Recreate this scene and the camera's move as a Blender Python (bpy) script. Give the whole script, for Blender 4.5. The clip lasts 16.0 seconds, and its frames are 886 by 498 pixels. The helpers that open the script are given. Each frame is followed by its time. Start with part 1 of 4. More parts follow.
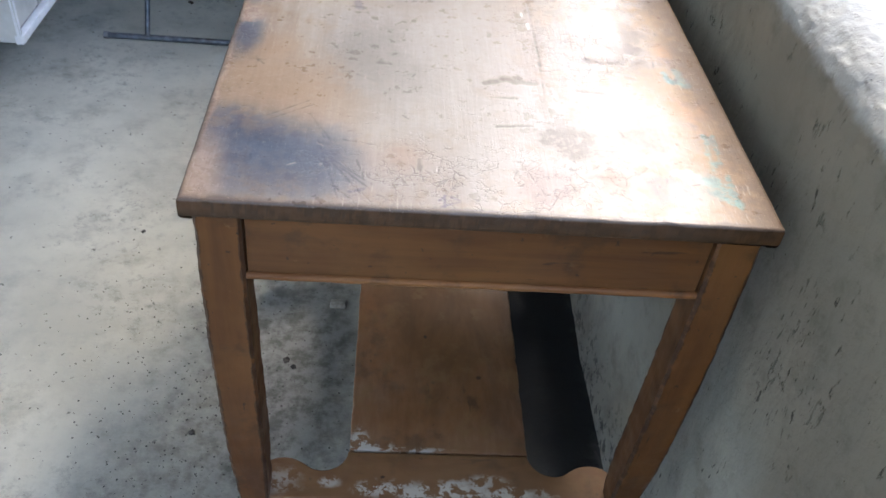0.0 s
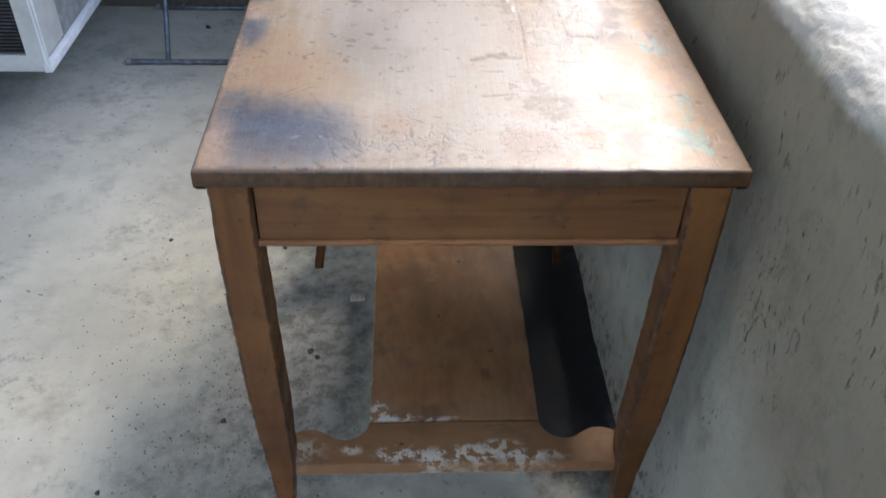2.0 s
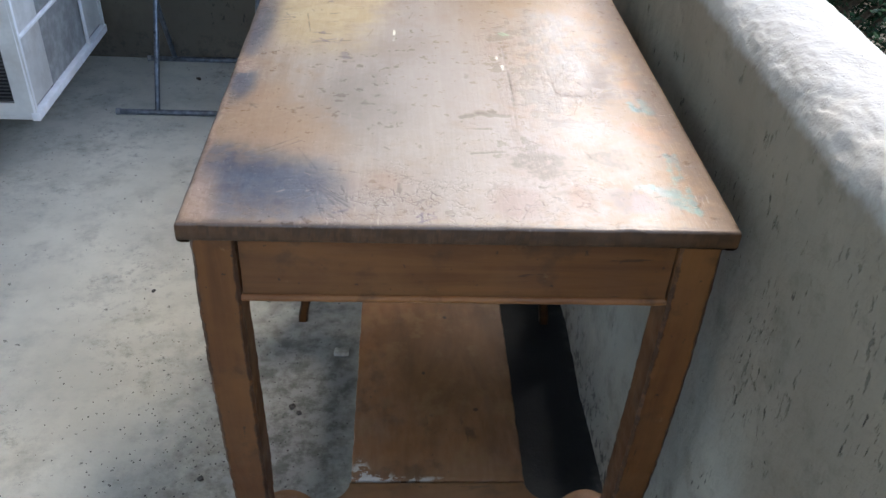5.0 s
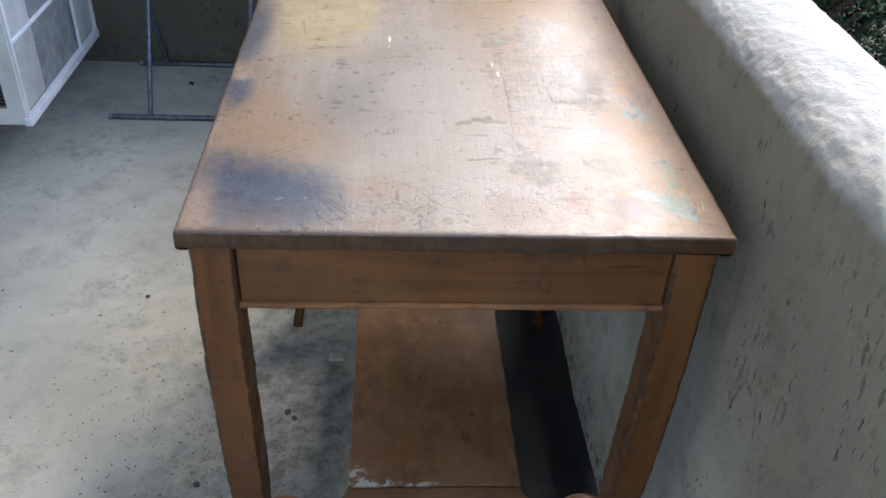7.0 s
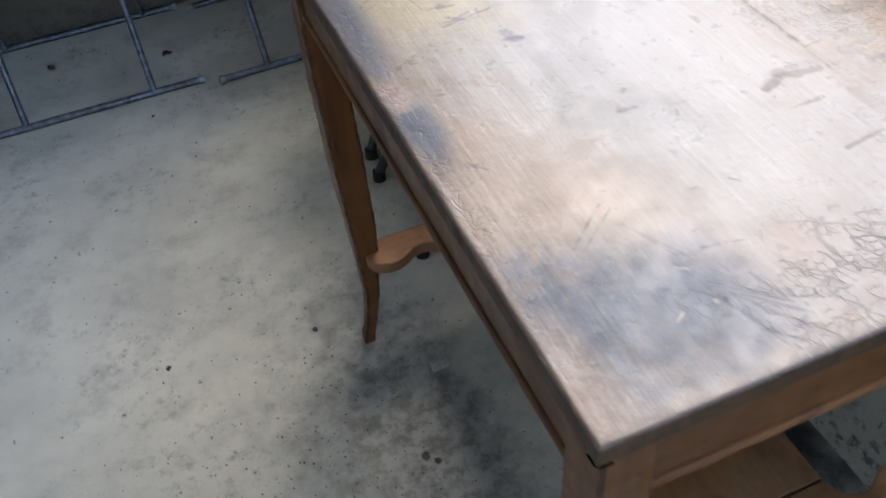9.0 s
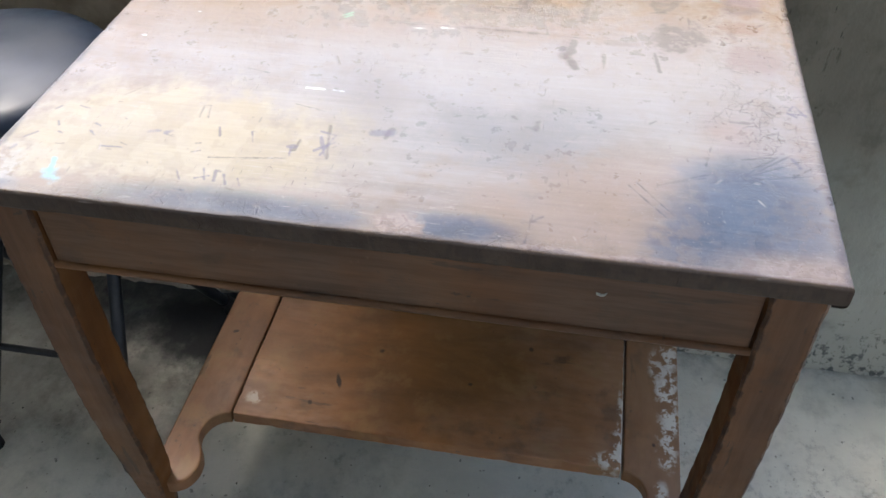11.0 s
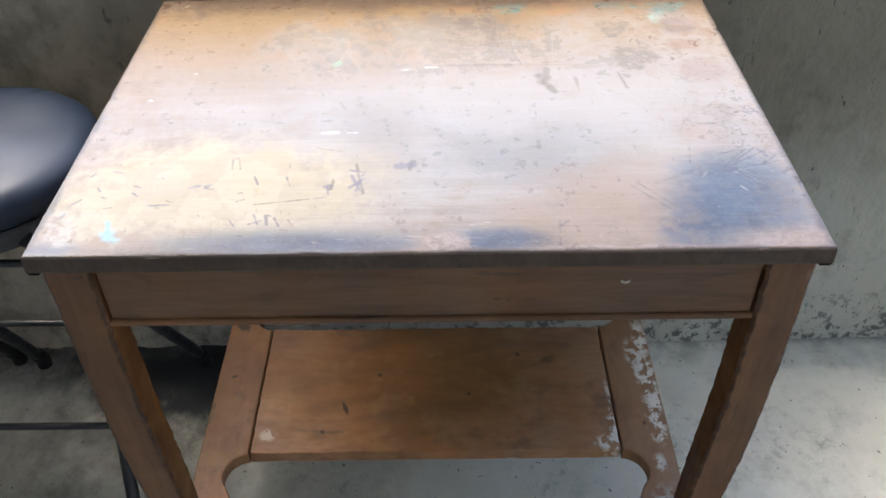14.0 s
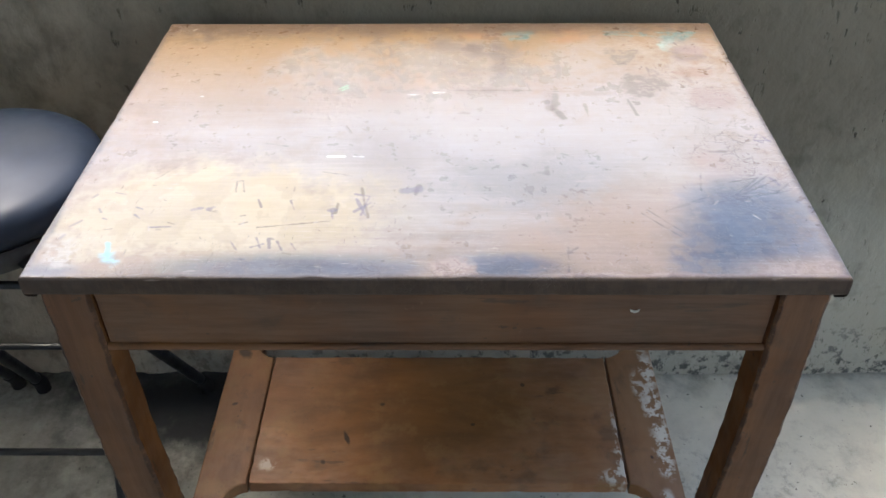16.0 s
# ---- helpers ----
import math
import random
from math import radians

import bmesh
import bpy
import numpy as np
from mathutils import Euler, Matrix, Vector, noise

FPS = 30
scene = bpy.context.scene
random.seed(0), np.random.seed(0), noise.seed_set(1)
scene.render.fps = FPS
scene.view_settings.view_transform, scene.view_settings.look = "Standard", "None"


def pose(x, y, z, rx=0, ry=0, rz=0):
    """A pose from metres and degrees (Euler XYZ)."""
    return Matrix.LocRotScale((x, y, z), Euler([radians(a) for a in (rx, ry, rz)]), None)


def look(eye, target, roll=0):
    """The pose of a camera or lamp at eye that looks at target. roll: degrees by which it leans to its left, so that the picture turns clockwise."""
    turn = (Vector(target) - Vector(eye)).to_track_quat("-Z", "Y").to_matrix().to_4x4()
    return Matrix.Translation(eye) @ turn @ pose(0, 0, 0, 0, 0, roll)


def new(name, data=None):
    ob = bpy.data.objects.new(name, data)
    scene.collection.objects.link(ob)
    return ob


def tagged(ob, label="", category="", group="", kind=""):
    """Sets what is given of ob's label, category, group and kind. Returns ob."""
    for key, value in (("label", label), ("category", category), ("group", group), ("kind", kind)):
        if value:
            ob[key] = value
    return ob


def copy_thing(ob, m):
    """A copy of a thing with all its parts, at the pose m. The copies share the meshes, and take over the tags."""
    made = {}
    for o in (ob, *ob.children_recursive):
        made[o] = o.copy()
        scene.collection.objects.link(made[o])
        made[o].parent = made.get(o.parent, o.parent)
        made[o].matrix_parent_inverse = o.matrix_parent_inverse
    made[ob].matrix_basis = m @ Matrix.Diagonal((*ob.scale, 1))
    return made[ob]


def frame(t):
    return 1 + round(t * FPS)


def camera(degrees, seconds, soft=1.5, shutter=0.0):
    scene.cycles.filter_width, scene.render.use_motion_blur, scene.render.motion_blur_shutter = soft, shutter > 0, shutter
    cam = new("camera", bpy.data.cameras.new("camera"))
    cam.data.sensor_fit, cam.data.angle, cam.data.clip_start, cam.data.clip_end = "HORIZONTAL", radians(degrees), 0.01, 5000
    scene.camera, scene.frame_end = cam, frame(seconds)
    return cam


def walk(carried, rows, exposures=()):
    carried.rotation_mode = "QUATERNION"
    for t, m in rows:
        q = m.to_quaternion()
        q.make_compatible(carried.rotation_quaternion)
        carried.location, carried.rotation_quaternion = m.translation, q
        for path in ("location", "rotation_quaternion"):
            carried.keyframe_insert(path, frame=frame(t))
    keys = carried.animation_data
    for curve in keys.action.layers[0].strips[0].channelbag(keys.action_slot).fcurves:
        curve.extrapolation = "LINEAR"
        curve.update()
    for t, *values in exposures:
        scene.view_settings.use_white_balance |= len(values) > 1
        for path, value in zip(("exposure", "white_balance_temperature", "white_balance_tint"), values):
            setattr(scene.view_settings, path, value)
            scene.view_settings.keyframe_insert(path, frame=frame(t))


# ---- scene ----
cam = camera(54.8, 16.0, shutter=0.2)
PATH = [
    (0, (0.178, -0.597, 1.219), (0.331, 0.91, -0.088), 6.6),
    (0.5, (0.225, -0.673, 1.246), (0.272, 0.947, 0.075), 2.4),
    (1, (0.213, -0.692, 1.274), (0.251, 1.029, 0.256), 1.8),
    (1.5, (0.21, -0.683, 1.258), (0.262, 0.971, 0.135), 1.2),
    (2, (0.211, -0.692, 1.216), (0.291, 0.85, -0.055), 1.7),
    (2.5, (0.212, -0.711, 1.172), (0.252, 0.747, -0.196), -0.3),
    (3, (0.22, -0.707, 1.179), (0.287, 0.735, -0.205), 2.5),
    (3.5, (0.206, -0.69, 1.168), (0.29, 0.795, -0.17), 3.5),
    (4, (0.207, -0.695, 1.185), (0.273, 0.83, -0.107), 2.7),
    (4.5, (0.211, -0.68, 1.206), (0.304, 0.935, 0.029), 3.0),
    (7, (0.204, -0.681, 1.218), (0.336, 0.938, 0.052), 3.4),
    (7.5, (0.181, -0.656, 1.21), (0.286, 0.938, 0.006), 4.0),
    (8, (0.082, -0.543, 1.222), (0.096, 1.012, -0.035), -0.7),
    (8.5, (-0.04, -0.406, 1.189), (0.356, 1.042, -0.133), -2.9),
    (9, (-0.15, -0.208, 1.167), (0.299, 1.115, -0.264), -5.5),
    (9.5, (-0.226, -0.044, 1.191), (0.617, 1.157, -0.168), -3.4),
    (10, (-0.367, 0.059, 1.206), (0.877, 0.878, -0.128), -1.3),
    (12.5, (-0.555, 0.358, 1.241), (0.907, 0.394, -0.122), -0.3),
    (13, (-0.578, 0.356, 1.263), (0.917, 0.383, -0.066), -1.6),
    (13.5, (-0.595, 0.358, 1.278), (0.931, 0.375, -0.014), -2.0),
    (14, (-0.597, 0.363, 1.263), (0.919, 0.37, -0.042), -0.9),
    (14.5, (-0.603, 0.361, 1.254), (0.837, 0.372, -0.133), -1.4),
    (15, (-0.6, 0.356, 1.257), (0.844, 0.357, -0.126), -0.6),
    (15.5, (-0.592, 0.359, 1.254), (0.923, 0.361, -0.052), 0.1),
    (16, (-0.587, 0.364, 1.249), (0.974, 0.382, -0.001), -0.4),
]
EXPOSURES = [(0.0, 2.97, 6550, 9), (0.5, 2.87, 6550, 9), (1.0, 2.60, 6500, 9), (2.0, 2.97, 6650, 9), (2.5, 3.07, 6750, 9), (3.0, 3.60, 6850, 9), (4.0, 3.10, 6750, 9), (4.6, 2.77, 6600, 9), (7.0, 2.77, 6500, 9), (8.0, 2.75, 6450, 9), (9.0, 2.53, 6450, 9), (10.0, 2.60, 6500, 9), (12.5, 3.18, 6650, 9), (13.0, 3.10, 6650, 9), (13.5, 2.93, 6650, 9), (14.0, 3.08, 6650, 9), (14.5, 3.25, 6650, 9), (15.0, 3.20, 6650, 9), (15.5, 3.17, 6680, 9), (16.0, 3.02, 6700, 9)]
walk(cam, [(t, look(eye, target, roll)) for t, eye, target, roll in PATH], EXPOSURES)

# ---- world, sun and exposure ----
world = bpy.data.worlds.new("sky")
scene.world = world
world.use_nodes = True
_sky = world.node_tree.nodes.new("ShaderNodeTexSky")
_sky.sky_type, _sky.sun_disc = "NISHITA", False
_sky.sun_elevation, _sky.sun_rotation = radians(60), radians(22)
_sky.air_density, _sky.dust_density, _sky.ozone_density = 1.0, 3.5, 1.0
_bg = world.node_tree.nodes["Background"]
_bg.inputs["Strength"].default_value = 0.15
world.node_tree.links.new(_sky.outputs[0], _bg.inputs[0])
sun = new("sun", bpy.data.lights.new("sun", "SUN"))
sun.data.energy, sun.data.angle, sun.data.color = 0.6, radians(38), (1.0, 0.95, 0.88)
sun.matrix_world = look((2.2, 5.4, 10.2), (0, 0, 0))


# ---- material tools ----
class Mat:
    """A procedural material under construction."""

    def __init__(self, name, space="Object"):
        self.m = bpy.data.materials.new(name)
        self.m.use_nodes = True
        self.t = self.m.node_tree
        self.bsdf = self.t.nodes["Principled BSDF"]
        self.co = self.t.nodes.new("ShaderNodeTexCoord").outputs[space]
        self.wobbles = {}

    def node(self, kind):
        return self.t.nodes.new(kind)

    def put(self, sock, value):
        if isinstance(value, bpy.types.NodeSocket):
            self.t.links.new(value, sock)
        elif isinstance(value, (tuple, list)) and len(value) == 3 and sock.type == "RGBA":
            sock.default_value = (*value, 1)
        else:
            sock.default_value = value

    def math(self, op, a, b=0.0, clamp=False):
        n = self.node("ShaderNodeMath")
        n.operation, n.use_clamp = op, clamp
        self.put(n.inputs[0], a)
        self.put(n.inputs[1], b)
        return n.outputs[0]

    def vec(self, op, a, b):
        n = self.node("ShaderNodeVectorMath")
        n.operation = op
        self.put(n.inputs[0], a)
        self.put(n.inputs[1], b)
        return n.outputs[1] if op == "LENGTH" else n.outputs[0]

    def place(self, loc=(0, 0, 0), scale=(1, 1, 1), turn=0.0, source=None):
        n = self.node("ShaderNodeMapping")
        self.put(n.inputs[0], source or self.co)
        n.inputs[1].default_value, n.inputs[2].default_value, n.inputs[3].default_value = loc, (0, 0, radians(turn)), scale
        return n.outputs[0]

    def noise(self, scale, detail=4.0, rough=0.55, co=None, distort=0.0, colour=False):
        n = self.node("ShaderNodeTexNoise")
        self.put(n.inputs["Vector"], co or self.co)
        n.inputs["Scale"].default_value, n.inputs["Detail"].default_value = scale, detail
        n.inputs["Roughness"].default_value, n.inputs["Distortion"].default_value = rough, distort
        return n.outputs["Color" if colour else "Fac"]

    def cells(self, scale, feature="F1", co=None, jitter=1.0):
        n = self.node("ShaderNodeTexVoronoi")
        n.feature = feature
        self.put(n.inputs["Vector"], co or self.co)
        n.inputs["Scale"].default_value, n.inputs["Randomness"].default_value = scale, jitter
        return n.outputs["Distance"]

    def span(self, value, a, b, c=0.0, d=1.0):
        n = self.node("ShaderNodeMapRange")
        n.interpolation_type = "SMOOTHSTEP"
        self.put(n.inputs[0], value)
        for i, v in enumerate((a, b, c, d)):
            n.inputs[i + 1].default_value = v
        return n.outputs[0]

    def mix(self, fac, a, b, blend="MIX"):
        n = self.node("ShaderNodeMix")
        n.data_type, n.blend_type = "RGBA", blend
        self.put(n.inputs[0], fac)
        self.put(n.inputs[6], a)
        self.put(n.inputs[7], b)
        return n.outputs[2]

    def bump(self, height, distance, strength=1.0, under=None):
        n = self.node("ShaderNodeBump")
        n.inputs["Strength"].default_value, n.inputs["Distance"].default_value = strength, distance
        self.put(n.inputs["Height"], height)
        if under:
            self.put(n.inputs["Normal"], under)
        return n.outputs[0]

    def done(self, colour, rough, normal=None, metal=0.0, specular=0.5, **more):
        self.put(self.bsdf.inputs["Base Color"], colour)
        self.put(self.bsdf.inputs["Roughness"], rough)
        self.put(self.bsdf.inputs["Metallic"], metal)
        self.put(self.bsdf.inputs["Specular IOR Level"], specular)
        if normal:
            self.put(self.bsdf.inputs["Normal"], normal)
        for k, v in more.items():
            self.put(self.bsdf.inputs[k], v)
        return self.m

    def wobble(self, grain):
        """Shared ragged-edge noise about zero."""
        if grain not in self.wobbles:
            self.wobbles[grain] = self.math("MULTIPLY", self.math("SUBTRACT", self.noise(grain, 6.0, 0.68), 0.5), 3.0)
        return self.wobbles[grain]

    def spot(self, x, y, rx, ry, most=1.0, soft=0.5, ragged=0.5, turn=0.0, grain=14.0):
        """A mask with ragged edges, at x, y in metres, rx by ry in size."""
        n = self.node("ShaderNodeMapping")
        n.vector_type = "TEXTURE"
        self.put(n.inputs[0], self.co)
        n.inputs[1].default_value, n.inputs[2].default_value, n.inputs[3].default_value = (x, y, 0), (0, 0, radians(turn)), (rx, ry, 1)
        d = self.vec("LENGTH", n.outputs[0], (0, 0, 0))
        m = self.node("ShaderNodeMath")
        m.operation = "MULTIPLY_ADD"
        self.put(m.inputs[0], self.wobble(grain))
        self.put(m.inputs[1], ragged)
        self.put(m.inputs[2], d)
        return self.span(m.outputs[0], 1.0 - soft, 1.0 + soft, most, 0.0)

    def patch(self, under, x, y, rx, ry, colour, most=1.0, soft=0.5, ragged=0.5, turn=0.0, grain=14.0):
        """A worn or stained patch of colour."""
        return self.mix(self.spot(x, y, rx, ry, most, soft, ragged, turn, grain), under, colour)


TW, TL, TH = 0.553, 0.759, 0.7445          # the tabletop's width, length and height
BASE = (TW / 2, TL / 2, 0.0)


def wood(name, axis, dark=1.0, flakes=(), knots=(), drab=0.62):
    """Worn amber-brown varnished wood with its grain along one axis."""
    k = Mat(name)
    stretch = [13.0, 13.0, 13.0] if flakes else [26.0, 26.0, 26.0]
    stretch["xyz".index(axis)] = 4.0 if flakes else 2.2
    g = k.noise(1.0, 6, 0.62, k.place(scale=tuple(stretch)), 0.6)
    fine = k.noise(1.0, 3, 0.6, k.place(scale=tuple(s * 7 for s in stretch)))
    big = k.noise(7.0, 4, 0.6)
    col = k.mix(k.span(g, 0.3, 0.7), (0.080 * dark, 0.029 * dark, 0.008 * dark), (0.150 * dark, 0.058 * dark, 0.016 * dark))
    col = k.mix(k.span(big, 0.42, 0.66, 0, 0.55), col, (0.175 * dark, 0.076 * dark, 0.023 * dark))
    col = k.mix(k.span(k.noise(16, 5, 0.65), 0.54, 0.70, 0, 0.65), col, (0.050, 0.024, 0.011))
    col = k.mix(k.span(k.noise(95, 3, 0.5), 0.69, 0.74, 0, 0.8), col, (0.03, 0.018, 0.012))
    col = k.mix(k.span(k.noise(34, 5, 0.7), 0.64, 0.73, 0, 0.35), col, (0.24, 0.15, 0.085))
    nick = k.span(k.noise(1.0, 4, 0.6, k.place((3, 1, 5), tuple(9.0 if v < 5 else 60.0 for v in stretch))), 0.655, 0.70)
    col = k.mix(k.math("MULTIPLY", nick, 0.7), col, (0.020, 0.012, 0.008))
    # handled edges: dark grime with bare nicks
    worn = k.node("ShaderNodeAttribute")
    worn.attribute_name = "worn"
    edge = k.span(k.math("ADD", worn.outputs["Fac"], k.math("MULTIPLY", k.math("SUBTRACT", k.noise(60, 5, 0.7), 0.5), 1.6)), 0.72, 1.05)
    # grey dust film; put fully on legs' -x faces to paint their weaker light
    film = k.span(k.noise(11, 6, 0.66), 0.32, 0.66, drab * 0.45, drab)
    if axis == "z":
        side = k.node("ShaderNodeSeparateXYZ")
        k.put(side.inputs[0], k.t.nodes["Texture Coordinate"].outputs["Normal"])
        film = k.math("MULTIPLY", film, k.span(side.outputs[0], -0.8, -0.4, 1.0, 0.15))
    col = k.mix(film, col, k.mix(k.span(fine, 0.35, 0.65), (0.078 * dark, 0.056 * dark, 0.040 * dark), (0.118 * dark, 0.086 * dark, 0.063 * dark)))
    col = k.mix(k.math("MULTIPLY", edge, 0.75), col, (0.026, 0.014, 0.009))
    col = k.mix(k.math("MULTIPLY", k.span(worn.outputs["Fac"], 0.85, 0.97), k.span(k.noise(130, 4, 0.6), 0.62, 0.68, 0, 0.45)), col, (0.15, 0.085, 0.045))
    if flakes:
        # the middle of the shelf keeps its amber varnish
        col = k.patch(col, 0.02, 0.02, 0.13, 0.20, k.mix(k.span(g, 0.3, 0.7), (0.115, 0.050, 0.013), (0.20, 0.088, 0.024)), 0.85, 0.6, 0.5, 0, 9)
        col = k.mix(k.span(k.noise(19, 6, 0.68), 0.50, 0.68, 0, 0.5), col, (0.25, 0.145, 0.058))
        # pale scuffed end; far corner darkened in colour for the shadow there
        col = k.patch(col, 0.06, 0.05 - BASE[1], 0.26, 0.075, (0.25, 0.145, 0.070), 0.5, 0.6, 0.7, 0, 22)
        col = k.patch(col, 0.10, 0.27, 0.16, 0.16, (0.040, 0.028, 0.021), 0.42, 0.7, 0.7, 0, 12)
        chalk = k.mix(k.span(k.noise(58, 6, 0.70), 0.46, 0.52, 0, 0.95), col, (0.62, 0.58, 0.49))
    for x, y, rx, ry, most in flakes:
        col = k.patch(col, x - BASE[0], y - BASE[1], rx, ry, chalk, most, 0.5, 0.6, 0, 26)
    for x, y, rx, ry, most in knots:
        col = k.patch(col, x - BASE[0], y - BASE[1], rx, ry, (0.022, 0.014, 0.010), most, 0.4, 0.8, 20, 40)
    rough = k.span(k.noise(22, 4), 0.3, 0.7, 0.36, 0.6)
    n = k.bump(fine, 0.0006, 0.5, k.bump(big, 0.003, 0.4))
    return k.done(col, rough, n, specular=0.22 if not flakes else 0.32)


def plaster(name, tint, mould=0.0, rough_scale=1.0, dirt=(0.12, 0.115, 0.095), coping=False):
    """Rough grey cement plaster with trowel marks, pits and dirt; mould gathers in dark specks at the foot."""
    k = Mat(name)
    drag = k.noise(1.0, 5, 0.55, k.place(scale=(13, 13, 7)), 0.4)
    lumps = k.noise(16, 6, 0.62)
    fine = k.noise(150, 4, 0.6)
    big = k.noise(2.3, 4, 0.55)
    col = k.mix(k.span(big, 0.3, 0.7), tuple(c * 0.82 for c in tint), tuple(c * 1.14 for c in tint))
    col = k.mix(k.span(lumps, 0.52, 0.75, 0, 0.45), col, dirt)
    col = k.mix(k.span(k.noise(6, 6, 0.7), 0.56, 0.7, 0, 0.4), col, tuple(c * 0.62 for c in tint))
    pits = k.span(k.noise(1, 5, 0.62, k.place(scale=(85, 85, 30))), 0.63, 0.69)
    pits = k.math("MULTIPLY", pits, k.span(k.noise(5, 2), 0.43, 0.55))
    col = k.mix(k.math("MULTIPLY", pits, 0.75), col, (0.035, 0.038, 0.035))
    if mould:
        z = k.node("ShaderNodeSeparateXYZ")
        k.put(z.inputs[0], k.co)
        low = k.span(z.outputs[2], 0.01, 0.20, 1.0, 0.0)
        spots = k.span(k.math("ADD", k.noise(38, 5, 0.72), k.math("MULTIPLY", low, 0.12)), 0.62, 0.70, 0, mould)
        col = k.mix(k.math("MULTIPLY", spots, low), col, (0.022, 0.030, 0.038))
    if coping:
        # paler and greyer below, browner and darker above, along an uneven border
        band = k.math("ADD", z.outputs[2], k.math("MULTIPLY", k.math("SUBTRACT", k.noise(3.5, 4, 0.6), 0.5), 0.5))
        col = k.mix(1.0, col, k.mix(k.span(band, 0.28, 0.62), (1.16, 1.18, 1.16), (0.84, 0.78, 0.70)), "MULTIPLY")
        # clusters of slanting trowel cuts
        cuts = k.span(k.noise(1.0, 4, 0.6, k.place((1, 3, 2), (60, 150, 42))), 0.61, 0.66)
        cuts = k.math("MULTIPLY", cuts, k.span(k.noise(4.5, 3, 0.6), 0.53, 0.62))
        col = k.mix(k.math("MULTIPLY", cuts, 0.5), col, (0.045, 0.050, 0.046))
        pits = k.math("MAXIMUM", pits, cuts)
        # browner, dirtier plaster towards the far end; worn coping whitened for the light on it
        col = k.patch(col, 0.6, 1.80, 1.5, 1.05, k.mix(k.span(lumps, 0.4, 0.65), (0.50, 0.42, 0.315), (0.29, 0.245, 0.18)), 0.85, 0.5, 0.4, 0, 5.0)
        rise = k.math("ADD", z.outputs[2], k.math("MULTIPLY", k.math("SUBTRACT", k.noise(22, 6, 0.7), 0.5), 0.03))
        col = k.mix(k.span(rise, 0.839, 0.855, 0, 0.9), col, k.mix(k.span(k.noise(60, 5, 0.7), 0.5, 0.68, 0, 0.4), (0.42, 0.42, 0.40), (0.32, 0.315, 0.285)))
    n = k.bump(fine, 0.0012, 0.4, k.bump(drag, 0.005 * rough_scale, 0.5, k.bump(lumps, 0.010 * rough_scale, 0.5)))
    n = k.bump(pits, -0.004, 0.7, n)
    return k.done(col, k.span(lumps, 0.3, 0.7, 0.8, 0.98), n, specular=0.08, **{"Diffuse Roughness": 0.8})


def concrete():
    k = Mat("stained_concrete")
    big = k.noise(2.6, 5, 0.6)
    mid = k.noise(10, 7, 0.68)
    col = k.mix(k.span(big, 0.32, 0.68), (0.45, 0.44, 0.375), (0.63, 0.61, 0.52))
    col = k.mix(k.span(k.noise(5.0, 6, 0.66), 0.52, 0.68, 0, 0.5), col, (0.50, 0.47, 0.36))
    col = k.mix(k.span(mid, 0.46, 0.76, 0, 0.5), col, (0.25, 0.255, 0.24))
    grime = k.math("MULTIPLY", k.span(k.noise(38, 6, 0.75), 0.48, 0.70), k.span(k.noise(4.2, 4, 0.6), 0.44, 0.64))
    col = k.mix(k.math("MULTIPLY", grime, 0.55), col, (0.085, 0.085, 0.080))
    col = k.mix(k.span(k.noise(70, 3, 0.55), 0.66, 0.72, 0, 0.7), col, (0.065, 0.063, 0.058))
    col = k.mix(k.span(k.noise(30, 6, 0.6), 0.62, 0.76, 0, 0.3), col, (0.62, 0.60, 0.53))
    # speckled grime; patches beside and under the table carry its shade in colour
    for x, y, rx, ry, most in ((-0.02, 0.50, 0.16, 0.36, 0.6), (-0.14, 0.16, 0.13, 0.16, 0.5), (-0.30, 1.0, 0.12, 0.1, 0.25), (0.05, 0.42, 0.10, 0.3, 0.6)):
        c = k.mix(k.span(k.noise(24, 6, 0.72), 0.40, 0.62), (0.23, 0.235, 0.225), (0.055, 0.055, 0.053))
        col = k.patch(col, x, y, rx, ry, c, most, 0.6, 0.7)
    # grime by the stools; other patches paint the dimmer far end and cooler's shade
    for x, y, rx, ry, most in ((0.48, 0.93, 0.17, 0.16, 0.75), (0.40, 1.18, 0.22, 0.25, 0.55), (0.36, 1.55, 0.28, 0.30, 0.2), (-0.85, 1.5, 0.22, 0.35, 0.25)):
        col = k.patch(col, x, y, rx, ry, k.mix(k.span(k.noise(20, 6, 0.7), 0.40, 0.62), (0.14, 0.14, 0.125), (0.05, 0.05, 0.047)), most, 0.7, 0.7)
    # mould along the parapet; its near-black colour also carries the shade under the table
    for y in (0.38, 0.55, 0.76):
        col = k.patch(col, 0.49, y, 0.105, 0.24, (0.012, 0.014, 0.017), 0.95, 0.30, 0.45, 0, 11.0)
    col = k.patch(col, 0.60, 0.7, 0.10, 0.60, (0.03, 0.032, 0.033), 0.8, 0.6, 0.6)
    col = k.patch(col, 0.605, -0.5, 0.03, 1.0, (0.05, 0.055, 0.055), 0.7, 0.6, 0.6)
    fine = k.noise(120, 5, 0.65)
    n = k.bump(fine, 0.0012, 0.6, k.bump(mid, 0.004, 0.5))
    return k.done(col, k.span(big, 0.3, 0.7, 0.62, 0.85), n, specular=0.35)


